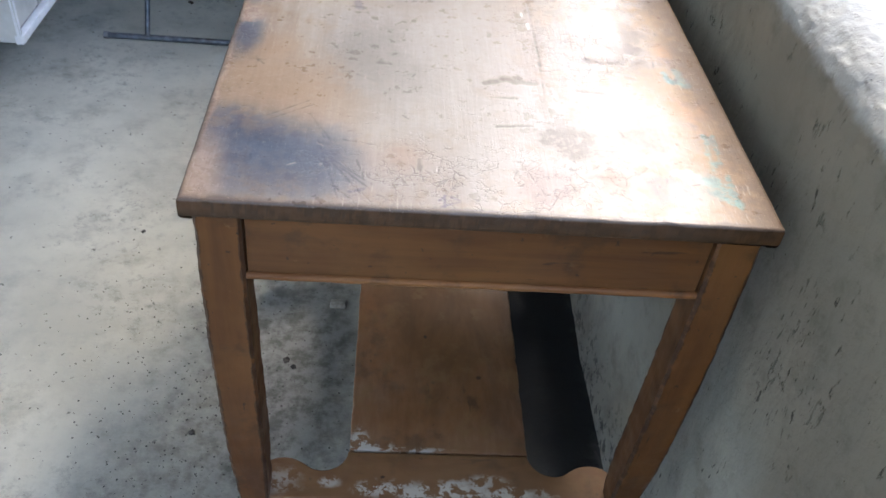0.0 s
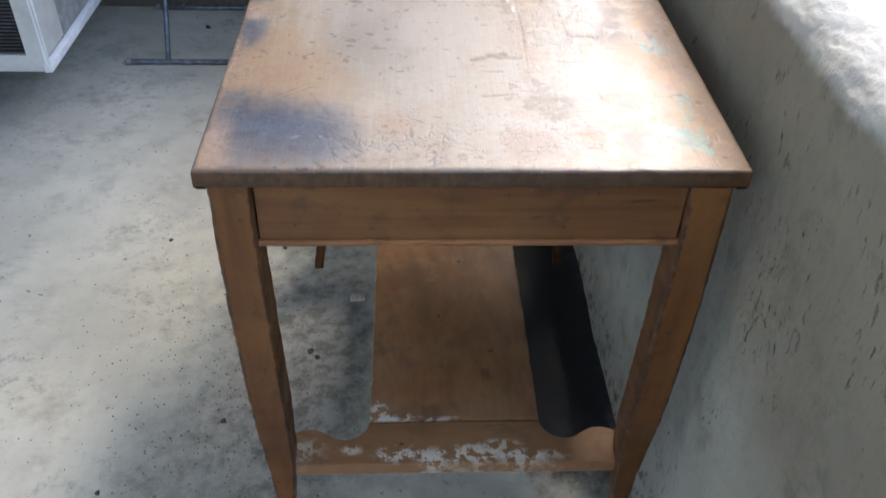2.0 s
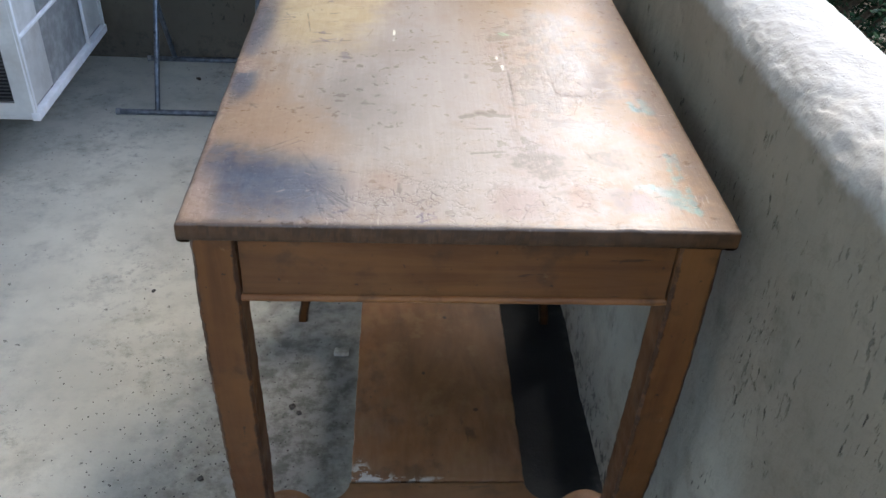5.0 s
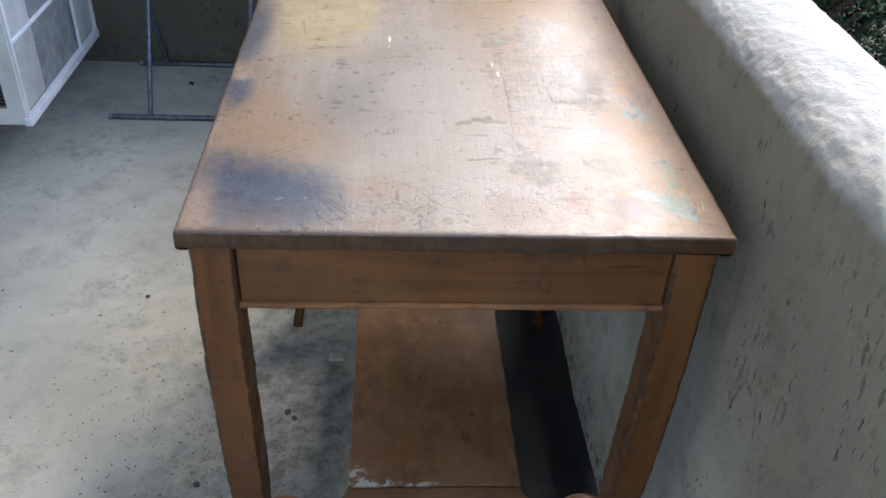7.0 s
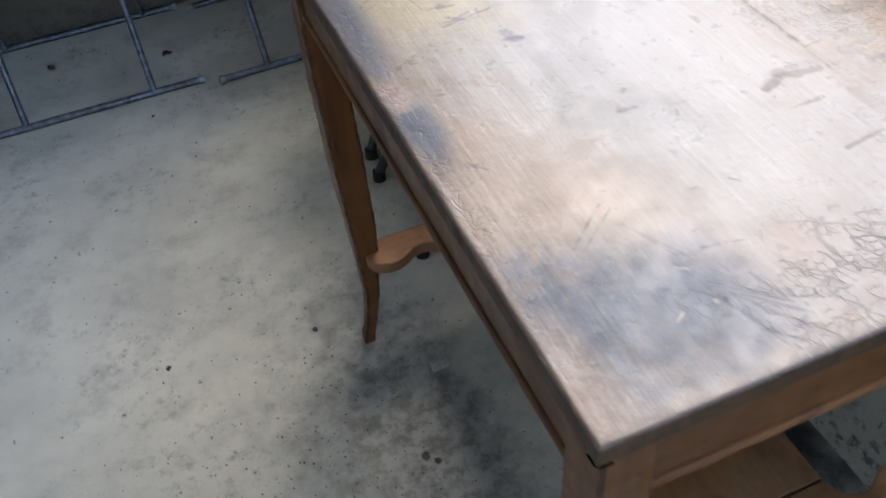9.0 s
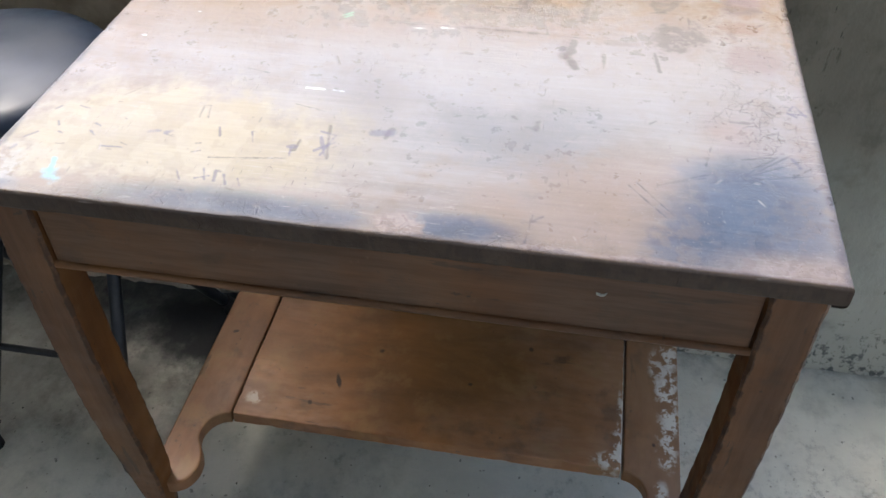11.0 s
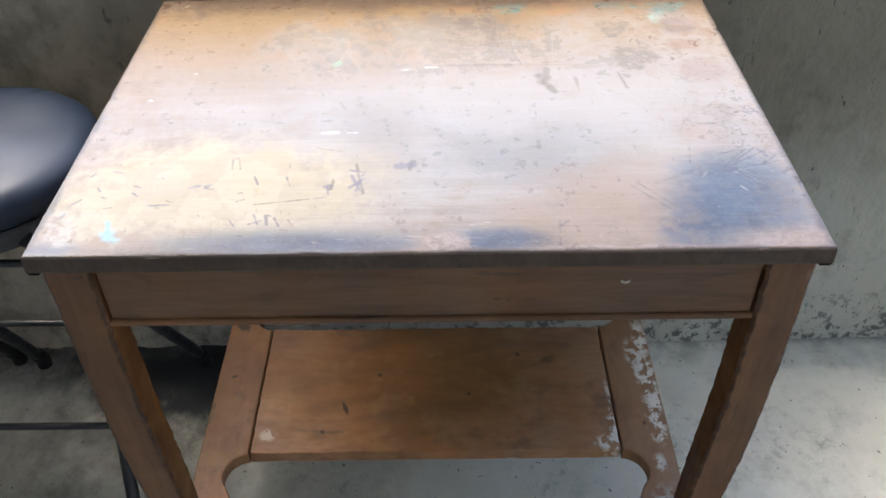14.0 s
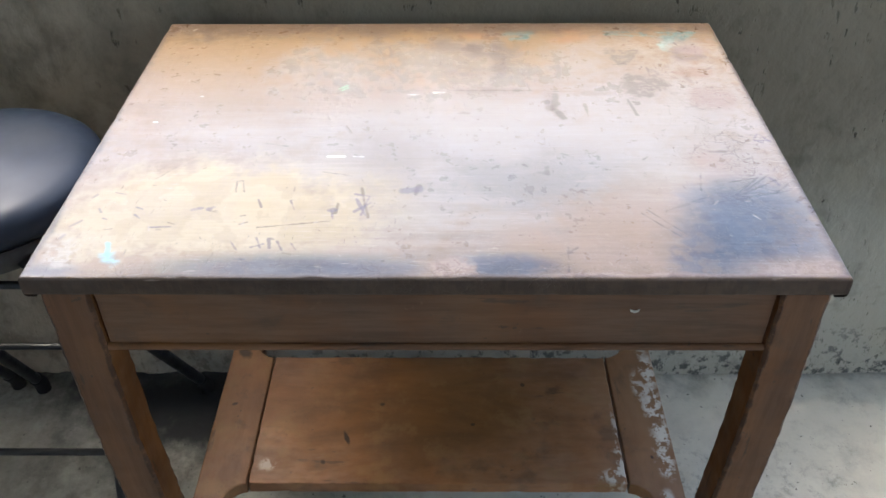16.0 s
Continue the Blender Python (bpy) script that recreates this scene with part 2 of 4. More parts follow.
def tabletop_wood():
    """Old varnish: the wear and stains lie on the mesh, the fibres and fine scratches are here."""
    k = Mat("stained_tabletop")
    tone = k.node("ShaderNodeAttribute")
    tone.attribute_name = "stain"
    wear = k.node("ShaderNodeAttribute")
    wear.attribute_name = "wear"
    fibre = k.noise(1.0, 4, 0.65, k.place(scale=(330, 14, 190)))
    dust = k.noise(480, 3, 0.6)
    col = k.mix(k.span(fibre, 0.3, 0.7), k.mix(1.0, tone.outputs["Color"], (0.95, 0.945, 0.94), "MULTIPLY"), k.mix(1.0, tone.outputs["Color"], (1.04, 1.04, 1.04), "MULTIPLY"))
    col = k.mix(k.span(dust, 0.67, 0.74, 0, 0.35), col, (0.06, 0.042, 0.034))
    upper = k.span(wear.outputs["Fac"], 0.68, 0.76, 1.0, 0.0)
    col = k.mix(k.math("MULTIPLY", upper, k.span(k.noise(620, 3, 0.6), 0.64, 0.72, 0, 0.4)), col, (0.36, 0.30, 0.24))
    hair = k.span(k.noise(1.0, 2, 0.5, k.place((4, 2, 0), (42, 850, 1), 17)), 0.70, 0.76)
    hair = k.math("MAXIMUM", hair, k.span(k.noise(1.0, 2, 0.5, k.place((1, 9, 0), (46, 900, 1), -38)), 0.70, 0.76))
    hair = k.math("MULTIPLY", hair, k.span(k.noise(12, 3), 0.45, 0.58))
    col = k.mix(k.math("MULTIPLY", hair, 0.55), col, (0.06, 0.042, 0.036))
    # short nicks across the grain
    tick = k.span(k.noise(1.0, 3, 0.55, k.place((2, 7, 0), (65, 430, 1), 4)), 0.685, 0.73)
    tick = k.math("MULTIPLY", tick, k.span(k.noise(10, 3), 0.53, 0.64))
    col = k.mix(k.math("MULTIPLY", tick, 0.5), col, (0.055, 0.038, 0.030))
    # a web of cracks where the varnish has shrunk: the near end, the worn label and the open edge
    warp = k.vec("ADD", k.co, k.vec("MULTIPLY", k.noise(55, 4, 0.6, colour=True), (0.012, 0.012, 0.0)))
    web = k.span(k.cells(62, "DISTANCE_TO_EDGE", warp), 0.012, 0.045, 1.0, 0.0)
    web = k.math("MAXIMUM", web, k.span(k.cells(125, "DISTANCE_TO_EDGE", warp), 0.015, 0.05, 0.8, 0.0))
    where = k.spot(-0.01, 0.05 - BASE[1], 0.23, 0.075, 1.0, 0.4, 0.5)
    where = k.math("MAXIMUM", where, k.spot(0.15, -0.05, 0.08, 0.14, 0.7, 0.4, 0.6))
    where = k.math("MAXIMUM", where, k.spot(-0.27, 0.02, 0.022, 0.38, 0.8, 0.4, 0.5))
    web = k.math("MULTIPLY", k.math("MULTIPLY", web, where), k.span(k.noise(28, 4, 0.65), 0.44, 0.56))
    col = k.mix(k.math("MULTIPLY", web, 0.45), col, (0.050, 0.034, 0.026))
    torn = k.math("MULTIPLY", k.span(k.noise(1.0, 3, 0.6, k.place((7, 3, 0), (420, 42, 200))), 0.60, 0.68), k.span(k.noise(9, 3), 0.46, 0.62))
    col = k.mix(k.math("MULTIPLY", torn, k.math("MULTIPLY", upper, 0.38)), col, (0.36, 0.31, 0.26))
    rough = k.math("ADD", wear.outputs["Fac"], k.span(k.noise(55, 5, 0.7), 0.3, 0.7, -0.07, 0.09))
    rough = k.math("ADD", rough, k.math("MULTIPLY", hair, 0.2))
    cut = k.math("ADD", hair, k.math("ADD", tick, web))
    n = k.bump(k.math("SUBTRACT", k.math("MULTIPLY", fibre, 0.45), cut), 0.0007, 0.8, k.bump(k.noise(70, 5, 0.65), 0.0009, 0.55))
    # gloss lowered towards the wall to imitate the parapet's dark reflection
    sep = k.node("ShaderNodeSeparateXYZ")
    k.put(sep.inputs[0], k.co)
    dull = k.span(k.math("ADD", sep.outputs[0], k.math("MULTIPLY", k.wobble(12.0), 0.035)), 0.15, 0.262, 0.37, 0.14)
    dull = k.math("MULTIPLY", dull, k.span(k.noise(1.0, 6, 0.68, k.place((2, 5, 0), (34, 15, 1))), 0.36, 0.62, 0.75, 1.15))
    return k.done(col, rough, n, specular=dull)


def plain(name, colour, rough, metal=0.0, vary=0.25, grain=40.0, relief=0.0006, spec=0.5, dirt=None):
    """Paint, metal or vinyl, with slight wear at two scales and, if asked, blotches of dirt."""
    k = Mat(name)
    a = k.noise(grain, 5, 0.6)
    col = k.mix(k.span(a, 0.35, 0.7), tuple(c * (1 - vary) for c in colour), tuple(min(1, c * (1 + vary)) for c in colour))
    if dirt:
        col = k.mix(k.span(k.noise(grain * 0.3, 6, 0.7), 0.50, 0.70, 0, 0.6), col, dirt)
    r = k.span(k.noise(grain * 0.6, 4), 0.3, 0.7, max(0.05, rough - 0.08), min(1, rough + 0.1))
    return k.done(col, r, k.bump(k.noise(grain * 4, 3), relief, 0.5), metal, spec)


SHELF_X = wood("worn_shelf_wood_across", "x", 1.75, ((0.29, 0.050, 0.060, 0.014, 1.0), (0.37, 0.047, 0.045, 0.012, 1.0), (0.20, 0.052, 0.03, 0.012, 0.9), (0.34, 0.066, 0.03, 0.010, 0.7), (0.06, 0.06, 0.03, 0.02, 0.5), (0.24, 0.045, 0.02, 0.010, 1.0), (0.13, 0.060, 0.012, 0.008, 0.7)), ((0.41, 0.705, 0.012, 0.010, 0.9), (0.20, 0.07, 0.004, 0.003, 0.8), (0.30, 0.70, 0.003, 0.005, 0.8)), 0.34)
SHELF_Y = wood("worn_shelf_wood_along", "y", 2.2, ((0.165, 0.128, 0.013, 0.020, 1.0), (0.19, 0.119, 0.028, 0.009, 1.0), (0.24, 0.116, 0.05, 0.004, 0.7), (0.185, 0.63, 0.010, 0.012, 0.45)), ((0.235, 0.52, 0.012, 0.003, 0.9), (0.30, 0.47, 0.004, 0.004, 0.8), (0.19, 0.55, 0.004, 0.003, 0.7), (0.26, 0.33, 0.003, 0.004, 0.8), (0.34, 0.25, 0.004, 0.003, 0.7), (0.33, 0.20, 0.008, 0.012, 0.5)), 0.5)
# long sides and legs greyer than the ends, painting in their weaker light
WOOD_X, WOOD_Y, WOOD_Z = wood("varnished_wood_across", "x", 1.0, drab=0.14), wood("varnished_wood_along", "y"), wood("varnished_wood_upright", "z", drab=0.44)
# beads lightened in colour, standing in for the highlight along them
BEAD_X, BEAD_Y = wood("highlit_bead_across", "x", 1.7, drab=0.12), wood("highlit_bead_along", "y", 1.1, drab=0.4)
TOPWOOD = tabletop_wood()
CONCRETE = concrete()
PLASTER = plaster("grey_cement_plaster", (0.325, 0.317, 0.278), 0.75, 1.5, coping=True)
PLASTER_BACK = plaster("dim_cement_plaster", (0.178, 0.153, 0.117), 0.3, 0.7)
PAINTED = plaster("old_white_wall_paint", (0.62, 0.605, 0.57), 0.3, 0.4)
CEILING = plaster("ceiling_plaster", (0.82, 0.81, 0.78), 0.0, 0.4)
STEEL = plain("grey_painted_steel_tube", (0.16, 0.18, 0.21), 0.35, 0.6, 0.3, 60, 0.0004, dirt=(0.07, 0.06, 0.05))
CAP = plain("grey_plastic_cap", (0.30, 0.31, 0.32), 0.6)
TRAY = plain("black_lacquered_tray", (0.018, 0.017, 0.018), 0.3, 0.0, 0.3, dirt=(0.05, 0.02, 0.015))
BLACK = plain("black_powder_coat", (0.014, 0.016, 0.019), 0.38, 0.0, 0.3, 80)
VINYL = plain("black_vinyl", (0.010, 0.018, 0.033), 0.40, 0.0, 0.06, 30, 0.0001, 0.36)
RUBBER = plain("black_rubber", (0.012, 0.012, 0.013), 0.7)
CASING = plain("weathered_white_enamel", (0.60, 0.60, 0.57), 0.45, 0.0, 0.08, 12, 0.0008, dirt=(0.36, 0.34, 0.30))
WIRE = plain("white_painted_edge", (0.78, 0.79, 0.80), 0.5, 0.0, 0.08, 30, 0.001)
COIL = plain("dusty_grey_coil_mesh", (0.33, 0.335, 0.325), 0.7, 0.2, 0.2, 25, 0.002, dirt=(0.20, 0.20, 0.185))
DARK = plain("dark_inside", (0.012, 0.012, 0.012), 0.8)
LOUVRE = plain("grimy_grey_louvre", (0.06, 0.06, 0.058), 0.6, 0.0, 0.3, 40, dirt=(0.04, 0.04, 0.04))
DRYLEAF = plain("dry_brown_leaf", (0.07, 0.05, 0.03), 0.8, 0.0, 0.4)
PEBBLE = plain("dark_grit", (0.06, 0.055, 0.05), 0.9, 0.0, 0.5, 200)
CHIP = plain("pale_plaster_chip", (0.45, 0.43, 0.37), 0.9, 0.0, 0.2, 120)


# ---- mesh tools ----
def finish(bm, name, material, smooth=False):
    bmesh.ops.recalc_face_normals(bm, faces=bm.faces[:])
    me = bpy.data.meshes.new(name)
    bm.to_mesh(me)
    bm.free()
    me.materials.append(material)
    if smooth:
        me.shade_smooth()
        me.set_sharp_from_angle(angle=radians(38))
    return me


def thing(name, at, label, category, group="", kind=""):
    ob = new(name)
    ob.location, ob.empty_display_size = at, 0.05
    return tagged(ob, label, category, group, kind)


def base_of(ob):
    p = Vector(ob.location)
    while ob.parent:
        ob = ob.parent
        p += ob.location
    return p


def part(name, bm, material, parent, label="", smooth=True):
    """Links a mesh, made in world metres, as a part of a thing or of a part."""
    bmesh.ops.translate(bm, verts=bm.verts[:], vec=-base_of(parent))
    ob = new(name, finish(bm, name, material, smooth))
    ob.parent = parent
    return tagged(ob, label)


def solo(name, bm, material, at, label, category, group="", kind="", smooth=True):
    bmesh.ops.translate(bm, verts=bm.verts[:], vec=-Vector(at))
    ob = new(name, finish(bm, name, material, smooth))
    ob.location = at
    return tagged(ob, label, category, group, kind)


def box(lo, hi, bevel=0.0, bm=None, segments=2):
    bm = bm or bmesh.new()
    got = bmesh.ops.create_cube(bm, size=1.0)
    size = [b - a for a, b in zip(lo, hi)]
    mid = [(a + b) / 2 for a, b in zip(lo, hi)]
    bmesh.ops.scale(bm, vec=size, verts=got["verts"])
    bmesh.ops.translate(bm, vec=mid, verts=got["verts"])
    if bevel:
        edges = {e for v in got["verts"] for e in v.link_edges}
        bmesh.ops.bevel(bm, geom=list(edges), offset=bevel, segments=segments, affect="EDGES", profile=0.5)
    return bm


def tube(points, radius, bm=None, sides=14, closed=False):
    """A round tube along a polyline, with its ends capped."""
    bm = bm or bmesh.new()
    pts = [Vector(p) for p in points]
    rings = []
    count = len(pts)
    for i, p in enumerate(pts):
        a = pts[i - 1] if (i or closed) else p
        b = pts[(i + 1) % count] if (i < count - 1 or closed) else p
        d = (b - a).normalized()
        side = d.cross(Vector((0.13, 0.21, 0.97)) if abs(d.z) < 0.9 else Vector((0.97, 0.13, 0.2))).normalized()
        up = side.cross(d)
        r = radius[i] if isinstance(radius, (list, tuple)) else radius
        rings.append([bm.verts.new(p + side * math.cos(j * math.tau / sides) * r + up * math.sin(j * math.tau / sides) * r) for j in range(sides)])
    for i in range(count if closed else count - 1):
        a, b = rings[i], rings[(i + 1) % count]
        for j in range(sides):
            bm.faces.new((a[j], a[(j + 1) % sides], b[(j + 1) % sides], b[j]))
    if not closed:
        bm.faces.new(rings[0])
        bm.faces.new(rings[-1])
    return bm


def lathe(profile, centre, bm=None, sides=48):
    """Turns (radius, height) pairs round an upright axis."""
    bm = bm or bmesh.new()
    cx, cy = centre
    rings = [[bm.verts.new((cx + r * math.cos(j * math.tau / sides), cy + r * math.sin(j * math.tau / sides), z)) for j in range(sides)] for r, z in profile]
    for a, b in zip(rings, rings[1:]):
        for j in range(sides):
            bm.faces.new((a[j], a[(j + 1) % sides], b[(j + 1) % sides], b[j]))
    bm.faces.new(rings[0])
    bm.faces.new(rings[-1])
    return bm


def slab(outline, z0, z1, bevel=0.003):
    """A board cut to an outline, with eased edges."""
    bm = bmesh.new()
    f = bm.faces.new([bm.verts.new((x, y, z0)) for x, y in outline])
    top = bmesh.ops.extrude_face_region(bm, geom=[f])
    bmesh.ops.translate(bm, vec=(0, 0, z1 - z0), verts=[v for v in top["geom"] if isinstance(v, bmesh.types.BMVert)])
    flat = [e for e in bm.edges if abs(e.verts[0].co.z - e.verts[1].co.z) < 1e-6]
    bmesh.ops.bevel(bm, geom=flat, offset=bevel, segments=2, affect="EDGES", profile=0.5)
    return bm


def smooth_curve(pts, steps=5):
    """Catmull-Rom through the points."""
    out = []
    for i in range(len(pts) - 1):
        p0, p1, p2, p3 = (Vector((*pts[max(0, min(len(pts) - 1, j))], 0)) for j in (i - 1, i, i + 1, i + 2))
        for s in range(steps):
            t = s / steps
            q = 0.5 * ((2 * p1) + (p2 - p0) * t + (2 * p0 - 5 * p1 + 4 * p2 - p3) * t * t + (3 * p1 - p0 - 3 * p2 + p3) * t ** 3)
            out.append((q.x, q.y))
    return out + [tuple(pts[-1])]


def ragged(bm, amount, scale, seed=0.0):
    """Small uneven wear on every vertex."""
    for v in bm.verts:
        v.co += noise.noise_vector(v.co * scale + Vector((seed, 0, 0))) * amount
    return bm


def lattice(x, y, scale, seed):
    """Smooth value noise over arrays, 0 to 1."""
    u, v = x * scale + seed * 17.13, y * scale + seed * 9.71
    i, j = np.floor(u).astype(np.int64), np.floor(v).astype(np.int64)
    fu, fv = u - i, v - j
    fu, fv = fu * fu * (3 - 2 * fu), fv * fv * (3 - 2 * fv)

    def at(p, q):
        h = (p * 374761393 + q * 668265263 + seed * 362437) & 0xFFFFFFFF
        h = ((h ^ (h >> 13)) * 1274126177) & 0xFFFFFFFF
        return ((h ^ (h >> 16)) & 0xFFFF) / 65535.0

    return (at(i, j) * (1 - fu) + at(i + 1, j) * fu) * (1 - fv) + (at(i, j + 1) * (1 - fu) + at(i + 1, j + 1) * fu) * fv


def cloud(x, y, scale, seed, octaves=5, rough=0.58):
    out, amp, total = 0.0, 1.0, 0.0
    for o in range(octaves):
        out = out + amp * lattice(x, y, scale * 2.03 ** o, seed + o)
        total += amp
        amp *= rough
    return out / total


def ease(v, a, b):
    t = np.clip((v - a) / (b - a), 0, 1)
    return t * t * (3 - 2 * t)


# ---- the balcony ----
X_IN, X_OUT, Y_BACK, Y_END, X_HOUSE, Z_TOP = 0.592, 0.735, 2.068, -2.4, -1.02, 2.65

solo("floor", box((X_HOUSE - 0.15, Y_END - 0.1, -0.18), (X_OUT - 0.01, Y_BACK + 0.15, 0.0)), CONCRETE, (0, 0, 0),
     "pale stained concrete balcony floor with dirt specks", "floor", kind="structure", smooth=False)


def parapet():
    """Hand-plastered parapet: rounded, lumpy coping and a rough inner face."""
    prof = [(X_IN, z) for z in np.linspace(-0.02, 0.789, 60)]
    prof += smooth_curve([(X_IN, 0.801), (X_IN, 0.827), (X_IN + 0.004, 0.853), (X_IN + 0.013, 0.871), (X_IN + 0.028, 0.881), (X_IN + 0.050, 0.886), (X_IN + 0.085, 0.885), (X_OUT - 0.022, 0.877), (X_OUT - 0.006, 0.861), (X_OUT, 0.829)], 7)
    prof += [(X_OUT, z) for z in np.linspace(0.789, -3.2, 6)]
    span_y = np.concatenate((np.linspace(Y_END, -0.45, 120)[:-1], np.linspace(-0.45, 1.5, 420)[:-1], np.linspace(1.5, Y_BACK + 0.02, 80)))
    rows = len(span_y)
    # heights of the surface over the unrolled profile
    run = np.concatenate(([0.0], np.cumsum(np.hypot(np.diff([q[0] for q in prof]), np.diff([q[1] for q in prof])))))
    gy, gr = (g.ravel() for g in np.meshgrid(span_y + 5.0, run, indexing="ij"))
    gx, gz = np.tile([q[0] for q in prof], rows), np.tile([q[1] for q in prof], rows)
    crest = ease(gz, 0.751, 0.869)
    brim = ease(gz, 0.789, 0.839) * ease(gx, X_IN + 0.060, X_IN + 0.020)
    swell = (cloud(gy, gr, 4, 101, 3) - 0.5) * 0.016 + (cloud(gy, gr, 14, 111, 3) - 0.5) * 0.0045
    trowel = np.abs(cloud(gy * 0.9 - gr * 0.5, gr * 1.6, 22, 121, 4, 0.6) - 0.5)
    crust = np.abs(cloud(gy + gr * 0.4, gr * 1.5, 38, 131, 5, 0.66) - 0.5) * 2
    d = swell + trowel * -0.005 * (0.5 + brim) + (0.35 - crust) * 0.0060 * brim + (cloud(gy, gr, 60, 141, 3, 0.7) - 0.5) * 0.004 * (0.5 + brim)
    # peeling, crumbled plaster towards the far end
    peel = ease(gy + (cloud(gy, gr, 9, 161, 3) - 0.5) * 0.5, 5.70, 5.85)
    d = d + peel * (ease(cloud(gy, gr, 26, 171, 5, 0.62), 0.46, 0.54) * 0.004 + (cloud(gy, gr, 70, 181, 3, 0.7) - 0.5) * 0.005)
    lip = (cloud(gy, gy * 0, 7, 151, 3) - 0.5) * 0.009 * crest
    px, pz = gx - d * (1 - 0.75 * crest) - lip * 0.7, gz + (d + lip * 0.6) * crest - 0.022 * crest * np.maximum(0.0, gy - 5.45)
    # plaster swells out towards the floor
    px = px - 0.010 * ease(gz, 0.12, 0.0) * (gx < X_IN + 0.01)
    co = np.stack((px, gy - 5.0, pz), -1).tolist()
    faces = []
    n = len(prof)
    for i in range(rows - 1):
        for j in range(n - 1):
            a = i * n + j
            faces.append((a, a + 1, a + n + 1, a + n))
    me = bpy.data.meshes.new("wall_parapet")
    me.from_pydata(co, [], faces)
    bm = bmesh.new()
    bm.from_mesh(me)
    bpy.data.meshes.remove(me)
    me = finish(bm, "wall_parapet", PLASTER)
    me.shade_smooth()
    return tagged(new("wall_parapet", me), "rough grey plastered balcony parapet with worn coping whitened for the light", "wall", kind="structure")


parapet()


def rough_wall(name, origin, u, v, nu, nv, thick, material, label):
    """A plastered wall of real thickness with a slightly wavy face. u and v span the face, thick points away from the room."""
    o, u, v, w = Vector(origin), Vector(u), Vector(v), Vector(thick)
    out = -w.normalized()
    bm = bmesh.new()
    grid = [[bm.verts.new(o + u * (i / nu) + v * (j / nv)) for j in range(nv + 1)] for i in range(nu + 1)]
    for row in grid:
        for p in row:
            p.co += out * (noise.noise(p.co * 3.0) * 0.006 + noise.noise(p.co * 11.0) * 0.003)
    for i in range(nu):
        for j in range(nv):
            bm.faces.new((grid[i][j], grid[i + 1][j], grid[i + 1][j + 1], grid[i][j + 1]))
    rim = [grid[i][0] for i in range(nu + 1)] + [grid[nu][j] for j in range(1, nv + 1)] + [grid[i][nv] for i in range(nu - 1, -1, -1)] + [grid[0][j] for j in range(nv - 1, 0, -1)]
    far = [bm.verts.new(p.co + w) for p in rim]
    for i in range(len(rim)):
        j = (i + 1) % len(rim)
        bm.faces.new((rim[i], far[i], far[j], rim[j]))
    bm.faces.new(far)
    return solo(name, bm, material, (0, 0, 0), label, "wall", kind="structure")


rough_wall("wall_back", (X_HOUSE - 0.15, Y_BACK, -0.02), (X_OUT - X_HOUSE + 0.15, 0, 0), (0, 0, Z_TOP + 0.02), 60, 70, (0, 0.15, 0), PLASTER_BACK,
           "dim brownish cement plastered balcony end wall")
AC = dict(x0=-1.20, x1=-0.680, y0=1.267, y1=1.858, z0=0.178, z1=0.593)


def house_wall():
    """The house wall, with the opening in which the cooler sits."""
    bm = bmesh.new()
    a, b = X_HOUSE - 0.15, X_HOUSE
    g = 0.004
    y0, y1, z0, z1 = AC["y0"] - g, AC["y1"] + g, AC["z0"] - g, AC["z1"] + g
    box((a, Y_END, -0.02), (b, y0, Z_TOP), bm=bm)
    box((a, y1, -0.02), (b, Y_BACK, Z_TOP), bm=bm)
    box((a, y0, -0.02), (b, y1, z0), bm=bm)
    box((a, y0, z1), (b, y1, Z_TOP), bm=bm)
    solo("wall_house", bm, PAINTED, (0, 0, 0), "old white painted plaster house wall", "wall", kind="structure", smooth=False)


house_wall()
# out of view; kept near-white to brighten the tabletop's reflection
solo("ceiling", box((X_HOUSE - 0.15, Y_END - 0.1, Z_TOP), (X_OUT + 0.02, Y_BACK + 0.15, Z_TOP + 0.15)), CEILING, (0, 0, 0),
     "plain near-white balcony ceiling, unseen, brightened to reflect in the tabletop", "ceiling", kind="structure", smooth=False)
# added behind the camera, unseen; its height sets how much skylight enters
rough_wall("wall_end_unseen", (X_HOUSE, Y_END, -0.02), (X_IN - X_HOUSE, 0, 0), (0, 0, 0.95), 40, 24, (0, -0.12, 0), PLASTER_BACK, "unseen low wall added at the balcony's end to shape the light")


